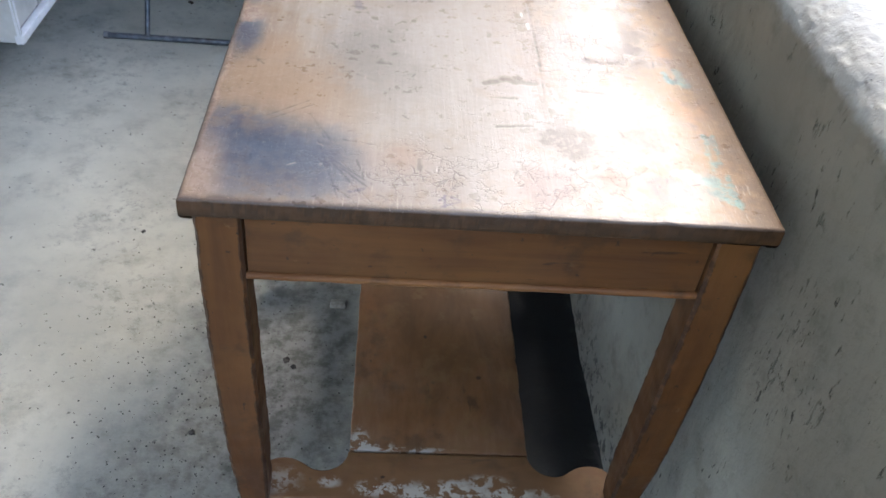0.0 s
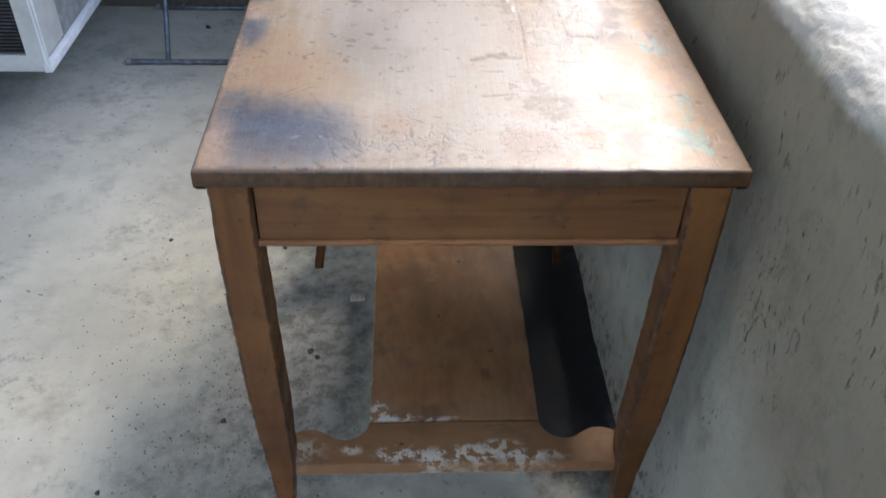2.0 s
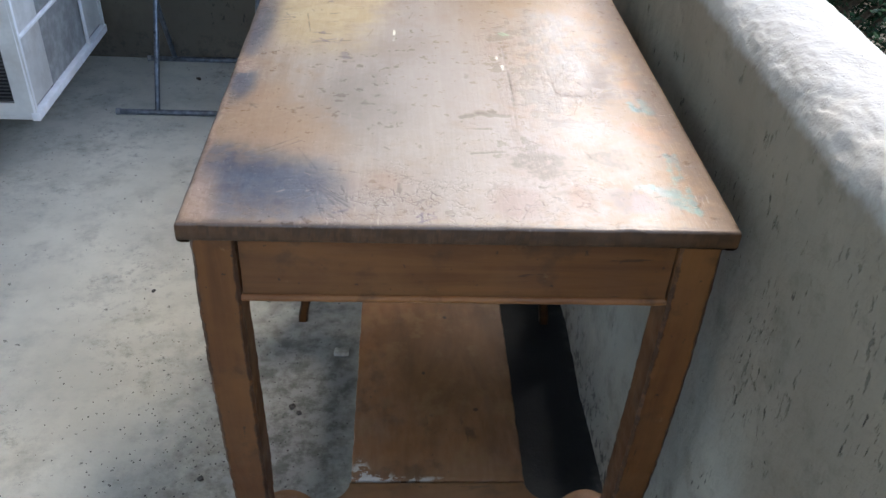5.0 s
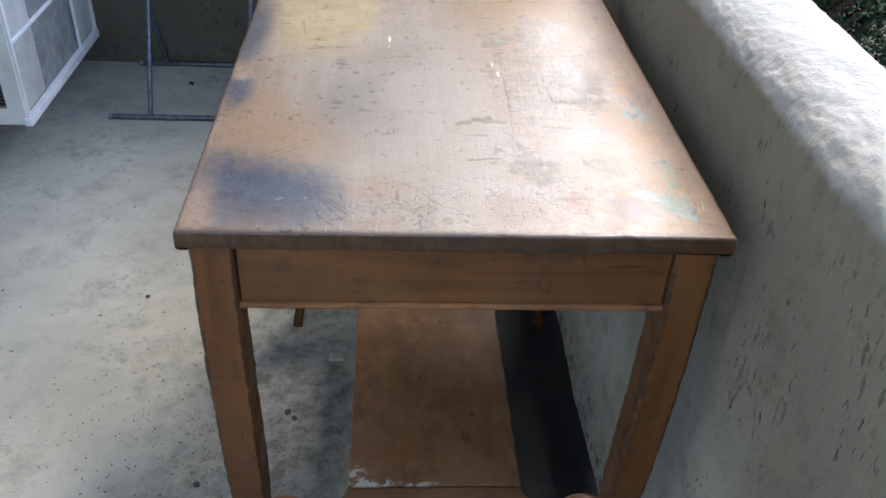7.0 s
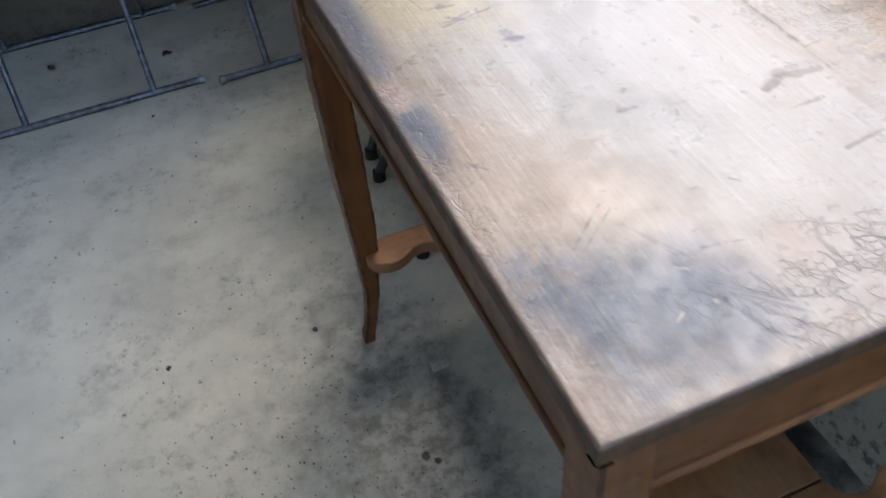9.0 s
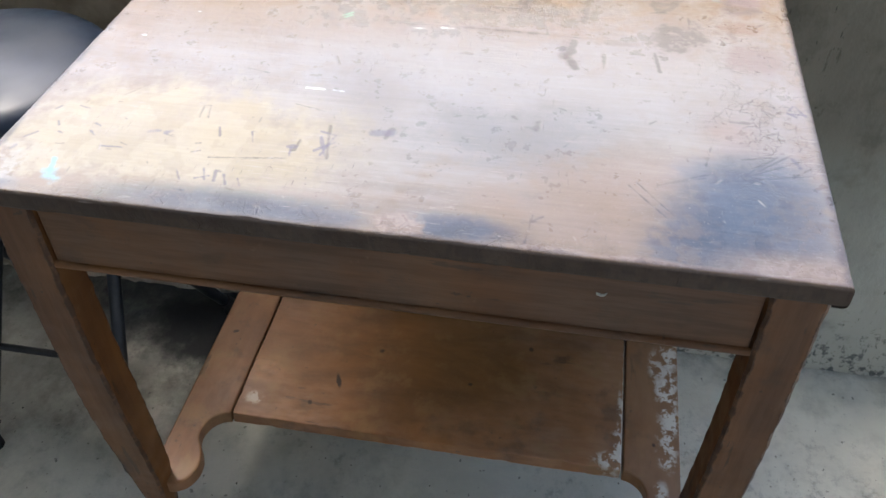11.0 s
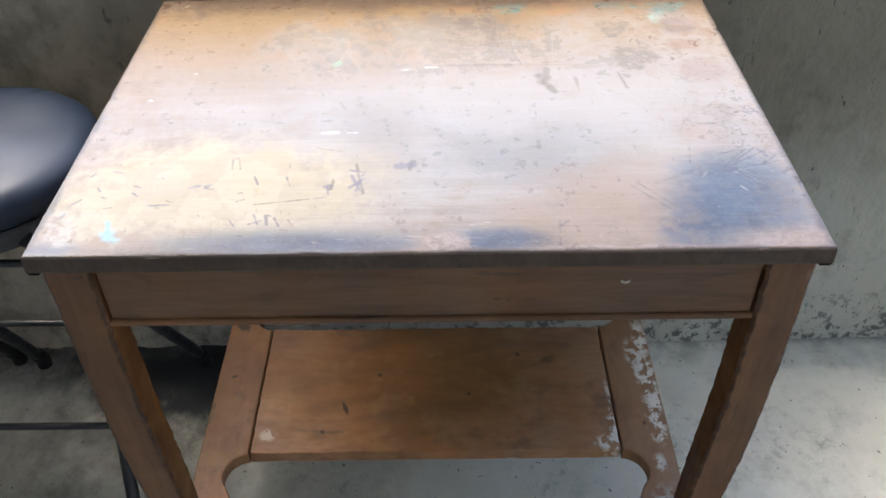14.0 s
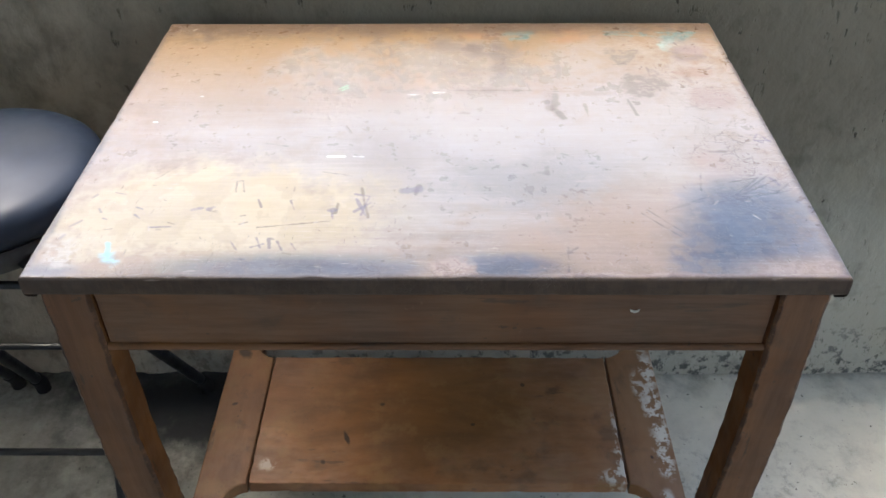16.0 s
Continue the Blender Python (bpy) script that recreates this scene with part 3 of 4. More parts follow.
# ---- the work table ----
def leg_mesh(sx, sy):
    """A sabre leg: straight above, sweeping in and out again to a small foot. sx, sy: which corner."""
    # height, then outer and inner edge from the top's sides, across and along
    st = [(0.7241, 0.010, 0.053, 0.008, 0.055), (0.6262, 0.009, 0.053, 0.008, 0.054), (0.5480, 0.009, 0.054, 0.008, 0.054), (0.4677, 0.011, 0.055, 0.008, 0.055),
          (0.3914, 0.012, 0.056, 0.011, 0.058), (0.3229, 0.014, 0.056, 0.016, 0.061), (0.2593, 0.017, 0.055, 0.023, 0.062), (0.1957, 0.020, 0.051, 0.028, 0.060),
          (0.1311, 0.022, 0.045, 0.031, 0.056), (0.0881, 0.019, 0.039, 0.030, 0.051), (0.0489, 0.014, 0.033, 0.026, 0.047), (0.0196, 0.009, 0.028, 0.021, 0.043), (0.0000, 0.007, 0.026, 0.019, 0.041)]
    zs = np.array([s[0] for s in st])
    bm = bmesh.new()
    rings = []
    worn = bm.verts.layers.float.new("worn")
    c = 0.0030
    for z in np.linspace(0.7241, 0.0, 110):
        x0, x1, y0, y1 = (float(np.interp(-z, -zs, [s[i] for s in st])) for i in (1, 2, 3, 4))
        m = 0.009
        pts = [(x0 + c, y0, 1), (x0 + m, y0, 0), (x1 - m, y0, 0), (x1 - c, y0, 1), (x1, y0 + c, 1), (x1, y0 + m, 0), (x1, y1 - m, 0), (x1, y1 - c, 1),
               (x1 - c, y1, 1), (x1 - m, y1, 0), (x0 + m, y1, 0), (x0 + c, y1, 1), (x0, y1 - c, 1), (x0, y1 - m, 0), (x0, y0 + m, 0), (x0, y0 + c, 1)]
        ring = []
        for x, y, edge in pts:
            p = Vector((x if sx < 0 else TW - x, y if sy < 0 else TL - y, float(z)))
            if 0.01 < z < 0.715:
                p += noise.noise_vector(p * 45.0) * 0.0008 + noise.noise_vector(p * 150.0) * (0.0004 + 0.0007 * edge)
            v = bm.verts.new(p)
            v[worn] = edge
            ring.append(v)
        rings.append(ring)
    for a, b in zip(rings, rings[1:]):
        for j in range(16):
            bm.faces.new((a[j], a[(j + 1) % 16], b[(j + 1) % 16], b[j]))
    bm.faces.new(rings[0])
    bm.faces.new(rings[-1])
    return bm


def crosspiece(sy):
    """The shelf's end board, with an ogee cut beside each leg."""
    half = smooth_curve([(0.152, 0.110), (0.149, 0.099), (0.139, 0.086), (0.122, 0.079), (0.106, 0.081), (0.092, 0.090), (0.076, 0.097), (0.058, 0.097), (0.041, 0.088), (0.032, 0.071), (0.034, 0.055), (0.044, 0.040), (0.056, 0.035)], 4)
    line = half + [(TW - x, y) for x, y in reversed(half)]
    if sy > 0:
        line = [(x, TL - y * 0.945) for x, y in line]
    return slab(line, 0.207, 0.2295, 0.0025)


class Painter:
    """Stains, wear and dents over a flat board, kept per vertex: colour, roughness and relief."""

    def __init__(self, x, y):
        self.x, self.y = x, y
        self.c = np.zeros((len(x), 3))
        self.r = np.full(len(x), 0.33)
        self.h = np.zeros(len(x))
        self.edge = cloud(x * 0.9 - y * 0.44, y * 0.9 + x * 0.44, 28, 3, 5, 0.64) - 0.5
        self.fine = cloud(x * 0.8 + y * 0.6, y * 0.8 - x * 0.6, 110, 9, 3, 0.62) - 0.5

    def tint(self, mask, colour, rough=None):
        m = mask[:, None]
        self.c = self.c * (1 - m) + np.asarray(colour) * m
        if rough is not None:
            self.r = self.r * (1 - mask) + rough * mask

    def blot(self, x, y, rx, ry, colour, most=1.0, soft=0.4, ragged=1.5, turn=0.0, rough=None, flecks=0.0, dent=0.0):
        """A ragged stain; flecks: how far the ground shows through in specks."""
        c, s = math.cos(radians(turn)), math.sin(radians(turn))
        u, v = self.x - x, self.y - y
        d = np.hypot((u * c + v * s) / rx, (v * c - u * s) / ry) + self.edge * ragged + self.fine * ragged * 0.5
        m = ease(d, 1 + soft, 1 - soft) * most
        if flecks:
            m = m * (1 - flecks * ease(self.fine + self.edge * 0.5, 0.02, 0.16))
        self.tint(m, colour, rough)
        self.h -= m * dent

    def stroke(self, x0, y0, x1, y1, width, colour, most=0.8, wander=1.0, dent=0.0, rough=None, broken=0.5):
        """A scratch or smear from point to point."""
        dx, dy = x1 - x0, y1 - y0
        n = max(dx * dx + dy * dy, 1e-9)
        pad = width * 3 + 0.004
        near = np.flatnonzero((self.x > min(x0, x1) - pad) & (self.x < max(x0, x1) + pad) & (self.y > min(y0, y1) - pad) & (self.y < max(y0, y1) + pad))
        x, y = self.x[near], self.y[near]
        t = np.clip(((x - x0) * dx + (y - y0) * dy) / n, 0, 1)
        d = np.hypot(x - x0 - t * dx, y - y0 - t * dy)
        d = d + self.edge[near] * width * 1.6 * wander + self.fine[near] * width * 1.5
        m = ease(d, width * 1.25, width * 0.35) * most
        m = m * (1 - broken * ease(self.fine[near] * 1.2 + self.edge[near], 0.0, 0.14))
        self.c[near] = self.c[near] * (1 - m[:, None]) + np.asarray(colour) * m[:, None]
        self.h[near] -= m * dent
        if rough is not None:
            self.r[near] = self.r[near] * (1 - m) + rough * m


def paint_top(p):
    """The tabletop's history: x from the open side to the wall, y from the near end."""
    x, y = p.x, p.y
    grain = cloud(x * 11, y, 6, 21, 4)
    big = cloud(x, y, 6, 31, 4)
    mid = cloud(x, y, 24, 41, 5, 0.62)
    p.tint(np.ones(len(x)), (0.175, 0.105, 0.052))
    p.tint(ease(grain, 0.35, 0.7) * 0.7, (0.235, 0.15, 0.078))
    p.tint(ease(big, 0.45, 0.68) * 0.5, (0.15, 0.095, 0.055))
    # worn grey-tan middle, its colour lightened for the sky's sheen
    p.blot(0.225, 0.34, 0.16, 0.34, (0.232, 0.208, 0.180), 0.88, 0.7, 0.9, rough=0.33)
    p.tint(ease(grain, 0.5, 0.75) * 0.45 * ease(np.hypot((x - 0.23) / 0.18, (y - 0.34) / 0.36), 1.3, 0.7), (0.25, 0.218, 0.18))
    p.blot(0.16, 0.27, 0.05, 0.09, (0.125, 0.108, 0.090), 0.6, 0.7, 1.4)
    p.blot(0.20, 0.43, 0.06, 0.05, (0.15, 0.115, 0.085), 0.5, 0.7, 1.4)
    # golden and amber varnish left standing
    gold = (0.215, 0.128, 0.062)
    p.blot(0.062, 0.215, 0.055, 0.06, gold, 0.62, 0.7, 1.8)
    p.blot(0.115, 0.165, 0.045, 0.04, gold, 0.42, 0.7, 1.8)
    p.blot(0.05, 0.29, 0.04, 0.03, gold, 0.55, 0.6, 1.8)
    amber = (0.180, 0.104, 0.035)
    p.blot(0.485, 0.46, 0.095, 0.42, amber, 0.85, 0.6, 0.8)
    p.blot(0.40, 0.60, 0.10, 0.17, (0.195, 0.124, 0.054), 0.6, 0.8, 1.0)
    p.blot(0.44, 0.23, 0.06, 0.22, (0.20, 0.148, 0.085), 0.5, 0.7, 1.6)
    for bx, by, r in ((0.505, 0.19, 0.016), (0.495, 0.215, 0.011), (0.525, 0.20, 0.012), (0.51, 0.33, 0.014), (0.515, 0.15, 0.012)):
        p.blot(bx, by, r * 0.8, r * 1.7, (0.25, 0.110, 0.035), 0.5, 0.5, 2.2)
    # pale yellow end
    pale = np.where(cloud(x, y, 30, 77, 4)[:, None] > 0.5, (0.32, 0.245, 0.125), (0.295, 0.222, 0.11))
    p.blot(0.108, 0.615, 0.085, 0.135, pale, 0.95, 0.34, 0.8, rough=0.38, flecks=0.12)
    p.blot(0.115, 0.50, 0.06, 0.075, pale, 0.65, 0.7, 0.9, flecks=0.2)
    p.blot(0.07, 0.53, 0.04, 0.07, pale, 0.6, 0.6, 1.0, flecks=0.2)
    p.blot(0.05, 0.70, 0.03, 0.04, pale, 0.8, 0.4, 1.8, flecks=0.3)
    # rosy, scoured near end with crackled varnish
    p.blot(0.24, 0.05, 0.21, 0.06, (0.225, 0.185, 0.155), 0.65, 0.6, 1.4, flecks=0.3)
    p.blot(0.20, 0.085, 0.035, 0.025, (0.22, 0.14, 0.09), 0.4, 0.5, 2.2, flecks=0.5)
    # wall side of the near end lightened for the same sheen
    p.blot(0.36, 0.11, 0.14, 0.11, (0.232, 0.200, 0.168), 0.75, 0.7, 1.8, flecks=0.2)
    # scoured square where a label was, towards the wall
    p.blot(0.42, 0.35, 0.075, 0.10, (0.215, 0.178, 0.135), 0.7, 0.45, 1.6, flecks=0.2, rough=0.20)
    p.blot(0.41, 0.52, 0.06, 0.06, (0.22, 0.185, 0.145), 0.6, 0.7, 1.8, flecks=0.2, rough=0.22)
    brown = (0.105, 0.068, 0.042)
    for s in ((0.448, 0.276, 0.486, 0.276, 0.008), (0.485, 0.333, 0.495, 0.328, 0.008), (0.46, 0.329, 0.468, 0.328, 0.005), (0.479, 0.397, 0.499, 0.366, 0.007), (0.406, 0.297, 0.438, 0.295, 0.004),
              (0.373, 0.066, 0.40, 0.067, 0.006), (0.346, 0.211, 0.349, 0.17, 0.006), (0.354, 0.354, 0.355, 0.284, 0.006), (0.33, 0.504, 0.373, 0.515, 0.007), (0.373, 0.515, 0.432, 0.557, 0.007)):
        p.stroke(*s, brown, 0.42, 1.4, 0.00020, 0.52, 0.5)
    for s in ((0.355, 0.444, 0.355, 0.323, 0.0016), (0.355, 0.323, 0.351, 0.207, 0.0016), (0.355, 0.444, 0.38, 0.446, 0.0013), (0.404, 0.434, 0.476, 0.446, 0.0017), (0.421, 0.448, 0.468, 0.459, 0.0019),
              (0.476, 0.449, 0.482, 0.438, 0.0015), (0.493, 0.309, 0.488, 0.265, 0.0014), (0.443, 0.262, 0.486, 0.261, 0.0016), (0.407, 0.374, 0.41, 0.302, 0.0012), (0.355, 0.267, 0.412, 0.276, 0.0012)):
        p.stroke(*s, (0.045, 0.030, 0.022), 0.58, 1.6, 0.00030, 0.5, 0.6)
    for a, b, ra, rb in ((0.37, 0.46, 0.03, 0.07), (0.42, 0.40, 0.035, 0.05), (0.39, 0.27, 0.02, 0.05), (0.43, 0.56, 0.03, 0.05), (0.36, 0.15, 0.05, 0.03)):
        p.blot(a, b, ra, rb, (0.20, 0.17, 0.135), 0.35, 0.4, 2.4, flecks=0.5, rough=0.20)
    for a, b, ra, rb in ((0.455, 0.335, 0.024, 0.012), (0.44, 0.30, 0.03, 0.008), (0.475, 0.37, 0.012, 0.03), (0.40, 0.345, 0.008, 0.03), (0.47, 0.29, 0.02, 0.014), (0.38, 0.12, 0.04, 0.025), (0.44, 0.14, 0.03, 0.02)):
        p.blot(a, b, ra, rb, (0.085, 0.058, 0.042), 0.55, 0.4, 2.6, flecks=0.6, rough=0.5)
    # broad dark smears and dents
    dark = (0.068, 0.048, 0.035)
    for s in ((0.287, 0.231, 0.307, 0.241, 0.004), (0.307, 0.241, 0.343, 0.237, 0.0042), (0.391, 0.228, 0.422, 0.226, 0.003), (0.391, 0.113, 0.416, 0.113, 0.0026), (0.294, 0.145, 0.331, 0.151, 0.002),
              (0.422, 0.155, 0.426, 0.142, 0.0018), (0.291, 0.203, 0.32, 0.204, 0.0022), (0.168, 0.262, 0.181, 0.261, 0.004), (0.133, 0.40, 0.148, 0.397, 0.0026), (0.093, 0.446, 0.144, 0.456, 0.0018),
              (0.101, 0.479, 0.116, 0.478, 0.0016), (0.214, 0.079, 0.214, 0.063, 0.0025), (0.299, 0.344, 0.299, 0.352, 0.004), (0.172, 0.272, 0.17, 0.262, 0.004), (0.188, 0.286, 0.184, 0.282, 0.002)):
        p.stroke(*s, dark, 0.55, 1.0, 0.0004, 0.62, 0.25)
    # scratches
    for s in ((0.107, 0.143, 0.127, 0.104), (0.064, 0.135, 0.105, 0.167), (0.13, 0.07, 0.159, 0.023), (0.13, 0.073, 0.163, 0.042), (0.036, 0.255, 0.045, 0.244), (0.135, 0.031, 0.15, 0.014), (0.115, 0.103, 0.14, 0.013),
              (0.10, 0.174, 0.06, 0.141), (0.104, 0.149, 0.121, 0.108), (0.034, 0.261, 0.038, 0.249), (0.045, 0.253, 0.009, 0.256), (0.17, 0.10, 0.139, 0.106), (0.146, 0.234, 0.166, 0.222), (0.139, 0.061, 0.17, 0.027),
              (0.154, 0.074, 0.162, 0.046), (0.077, 0.553, 0.087, 0.483), (0.162, 0.675, 0.183, 0.659), (0.175, 0.50, 0.167, 0.469), (0.232, 0.57, 0.226, 0.545), (0.247, 0.531, 0.244, 0.51), (0.296, 0.509, 0.284, 0.504)):
        p.stroke(*s, 0.0009, (0.045, 0.033, 0.028), 0.55, 0.8, 0.00030, 0.5, 0.4)
    for s in ((0.482, 0.464, 0.422, 0.458), (0.482, 0.467, 0.501, 0.39), (0.47, 0.444, 0.405, 0.441), (0.399, 0.462, 0.405, 0.389), (0.271, 0.484, 0.256, 0.477), (0.137, 0.586, 0.157, 0.588), (0.157, 0.588, 0.158, 0.582), (0.158, 0.582, 0.137, 0.577)):
        p.stroke(*s, 0.0008, (0.085, 0.058, 0.04), 0.65, 0.8, 0.0002, 0.42, 0.4)
    # ink and pencil marks in the yellow
    ink = (0.085, 0.062, 0.075)
    for s in ((0.108, 0.718, 0.102, 0.714), (0.092, 0.709, 0.09, 0.705), (0.11, 0.68, 0.107, 0.674), (0.136, 0.709, 0.133, 0.698), (0.127, 0.731, 0.133, 0.727), (0.078, 0.738, 0.088, 0.729), (0.058, 0.741, 0.065, 0.738),
              (0.077, 0.659, 0.078, 0.638), (0.124, 0.56, 0.111, 0.555), (0.122, 0.527, 0.106, 0.521), (0.055, 0.575, 0.042, 0.567), (0.046, 0.554, 0.051, 0.543), (0.061, 0.551, 0.045, 0.545), (0.059, 0.539, 0.045, 0.536),
              (0.055, 0.53, 0.042, 0.524), (0.051, 0.516, 0.042, 0.511), (0.028, 0.566, 0.028, 0.557), (0.098, 0.679, 0.092, 0.673)):
        p.stroke(*s, 0.0013, ink, 0.7, 1.0, 0.00015, None, 0.4)
    purple = (0.095, 0.070, 0.100)
    for s in ((0.105, 0.624, 0.109, 0.616, 0.004), (0.107, 0.608, 0.111, 0.603, 0.0035), (0.106, 0.486, 0.107, 0.48, 0.003), (0.104, 0.483, 0.091, 0.481, 0.0012), (0.133, 0.462, 0.129, 0.446, 0.0015), (0.125, 0.46, 0.097, 0.449, 0.0016),
              (0.129, 0.447, 0.097, 0.453, 0.0016), (0.103, 0.46, 0.118, 0.445, 0.0016), (0.14, 0.41, 0.141, 0.397, 0.005), (0.237, 0.025, 0.237, 0.007, 0.0014), (0.251, 0.016, 0.234, 0.008, 0.0014), (0.15, 0.023, 0.164, 0.029, 0.0022),
              (0.232, 0.017, 0.239, 0.025, 0.0013), (0.239, 0.025, 0.251, 0.018, 0.0013)):
        p.stroke(*s, purple, 0.65, 1.0, 0.0, None, 0.4)
    # mauve and brown rings
    p.blot(0.453, 0.053, 0.021, 0.024, (0.125, 0.085, 0.075), 0.7, 0.3, 0.9, flecks=0.35)
    p.blot(0.462, 0.047, 0.012, 0.022, (0.20, 0.145, 0.14), 0.5, 0.4, 1.4)
    p.blot(0.401, 0.058, 0.013, 0.024, (0.19, 0.10, 0.05), 0.6, 0.4, 1.6, flecks=0.3)
    p.blot(0.334, 0.047, 0.028, 0.026, (0.185, 0.12, 0.095), 0.65, 0.35, 1.0, flecks=0.3)
    p.blot(0.198, 0.084, 0.014, 0.018, (0.22, 0.13, 0.08), 0.35, 0.5, 1.6)
    p.stroke(0.345, 0.245, 0.31, 0.246, 0.006, (0.105, 0.070, 0.048), 0.4)
    p.stroke(0.31, 0.246, 0.289, 0.234, 0.006, (0.105, 0.070, 0.048), 0.4)
    # blue dye
    blue = np.where(bounded(mid)[:, None] > 0.5, (0.027, 0.042, 0.070), (0.038, 0.055, 0.085))
    p.blot(0.070, 0.078, 0.056, 0.050, blue, 0.9, 0.8, 0.35, flecks=0.10, rough=0.40)
    p.blot(0.046, 0.100, 0.042, 0.045, blue, 0.6, 0.8, 0.7, flecks=0.25, rough=0.42)
    p.blot(0.118, 0.070, 0.034, 0.040, blue, 0.7, 0.9, 0.5, flecks=0.15, rough=0.40)
    p.blot(0.026, 0.130, 0.026, 0.022, blue, 0.6, 0.6, 1.3, flecks=0.4)
    p.blot(0.08, 0.028, 0.06, 0.022, blue, 0.45, 0.9, 0.8, flecks=0.3)
    p.blot(0.016, 0.525, 0.019, 0.100, blue, 0.8, 0.8, 0.5, flecks=0.10, rough=0.42)
    p.blot(0.016, 0.311, 0.017, 0.044, blue, 0.85, 0.6, 0.7, flecks=0.15, rough=0.42)
    p.blot(0.010, 0.74, 0.013, 0.03, blue, 0.6, 0.6, 1.0)
    p.blot(0.012, 0.44, 0.010, 0.05, blue, 0.4, 0.7, 1.0)
    peach = np.where(bounded(p.fine * 2 + 0.5)[:, None] > 0.5, (0.25, 0.175, 0.125), (0.20, 0.125, 0.085))
    p.blot(0.011, 0.042, 0.018, 0.045, peach, 0.7, 0.6, 1.5, flecks=0.25, rough=0.42)
    p.blot(0.014, 0.367, 0.015, 0.019, peach, 0.95, 0.3, 1.6, flecks=0.2, rough=0.42)
    p.blot(0.003, 0.20, 0.005, 0.09, peach, 0.8, 0.5, 1.6, flecks=0.3)
    # teal, mint, cyan and white paint
    teal = (0.075, 0.20, 0.19)
    for s in ((0.499, 0.283, 0.503, 0.262, 0.004), (0.503, 0.262, 0.523, 0.257, 0.004), (0.514, 0.152, 0.514, 0.133, 0.004), (0.512, 0.126, 0.508, 0.09, 0.006), (0.506, 0.069, 0.511, 0.04, 0.011), (0.511, 0.04, 0.519, 0.037, 0.006),
              (0.516, 0.289, 0.519, 0.254, 0.005), (0.524, 0.153, 0.518, 0.104, 0.004), (0.52, 0.081, 0.518, 0.03, 0.005)):
        p.stroke(*s, teal, 0.7, 1.2, -0.00005, None, 0.55)
    p.stroke(0.465, 0.08, 0.483, 0.083, 0.005, (0.16, 0.27, 0.25), 0.5)
    p.stroke(0.483, 0.083, 0.494, 0.068, 0.006, (0.16, 0.27, 0.25), 0.5)
    p.blot(0.475, 0.078, 0.007, 0.007, (0.22, 0.34, 0.30), 0.35, 0.5, 2.2, flecks=0.5)
    p.stroke(0.026, 0.684, 0.052, 0.692, 0.003, (0.10, 0.36, 0.40), 0.75)
    p.blot(0.028, 0.684, 0.010, 0.012, (0.10, 0.36, 0.40), 0.75, 0.4, 2.2, flecks=0.3)
    p.blot(0.034, 0.735, 0.020, 0.013, (0.30, 0.25, 0.18), 0.7, 0.45, 2.4, flecks=0.6)
    white = (0.72, 0.70, 0.60)
    for s in ((0.205, 0.498, 0.205, 0.480, 0.0012), (0.205, 0.470, 0.204, 0.459, 0.0015), (0.345, 0.416, 0.345, 0.403, 0.0011), (0.350, 0.385, 0.350, 0.372, 0.0020), (0.279, 0.709, 0.279, 0.705, 0.0016), (0.341, 0.668, 0.341, 0.666, 0.0016), (0.530, 0.722, 0.534, 0.718, 0.0016)):
        p.stroke(*s, white, 0.95, 0.8, -0.0001, None, 0.5)
    p.stroke(0.359, 0.502, 0.368, 0.492, 0.0015, (0.28, 0.50, 0.30), 0.9, 0.5)
    p.stroke(0.356, 0.498, 0.362, 0.491, 0.0013, (0.28, 0.50, 0.30), 0.9, 0.5)
    # random small nicks, denser at the near end and in the yellow
    rng = random.Random(12)
    for _ in range(190):
        zone = rng.random()
        if zone < 0.35:
            a, b = rng.uniform(0.02, 0.50), abs(rng.gauss(0, 0.09)) + 0.008
        elif zone < 0.6:
            a, b = rng.gauss(0.11, 0.06), rng.gauss(0.58, 0.10)
        else:
            a, b = rng.uniform(0.01, 0.54), rng.uniform(0.01, 0.75)
        if not (0.01 < a < 0.54 and 0.01 < b < 0.75):
            continue
        turn, long = rng.uniform(0, 3.14), rng.choice((0.001, 0.002, 0.003, 0.004, 0.008))
        c = rng.choice((dark, dark, (0.09, 0.065, 0.05), (0.30, 0.24, 0.18)))
        p.stroke(a, b, a + long * math.cos(turn), b + long * math.sin(turn), rng.uniform(0.0005, 0.0012), c, rng.uniform(0.3, 0.7), 1.0, 0.0002, 0.45, 0.2)
    # handled, darkened rim; the wide wall-side band paints in the parapet's dark reflection
    rim = np.minimum.reduce((x * 1.6, (TW - x) * 0.17, y * 1.2, (TL - y) * 1.2)) + p.edge * 0.012 + p.fine * 0.006
    p.tint(ease(rim, 0.011, 0.002) * 0.75, (0.062, 0.040, 0.028))
    p.h += (mid - 0.5) * 0.00035 + (cloud(x, y, 9, 51, 3) - 0.5) * 0.0012
    p.r += (mid - 0.5) * 0.12 + p.edge * 0.05
    grey = p.c.mean(1)[:, None]
    p.c = (grey + (p.c - grey) * 0.76) * 1.14
    return p


def bounded(v):
    return np.clip(v, 0, 1)


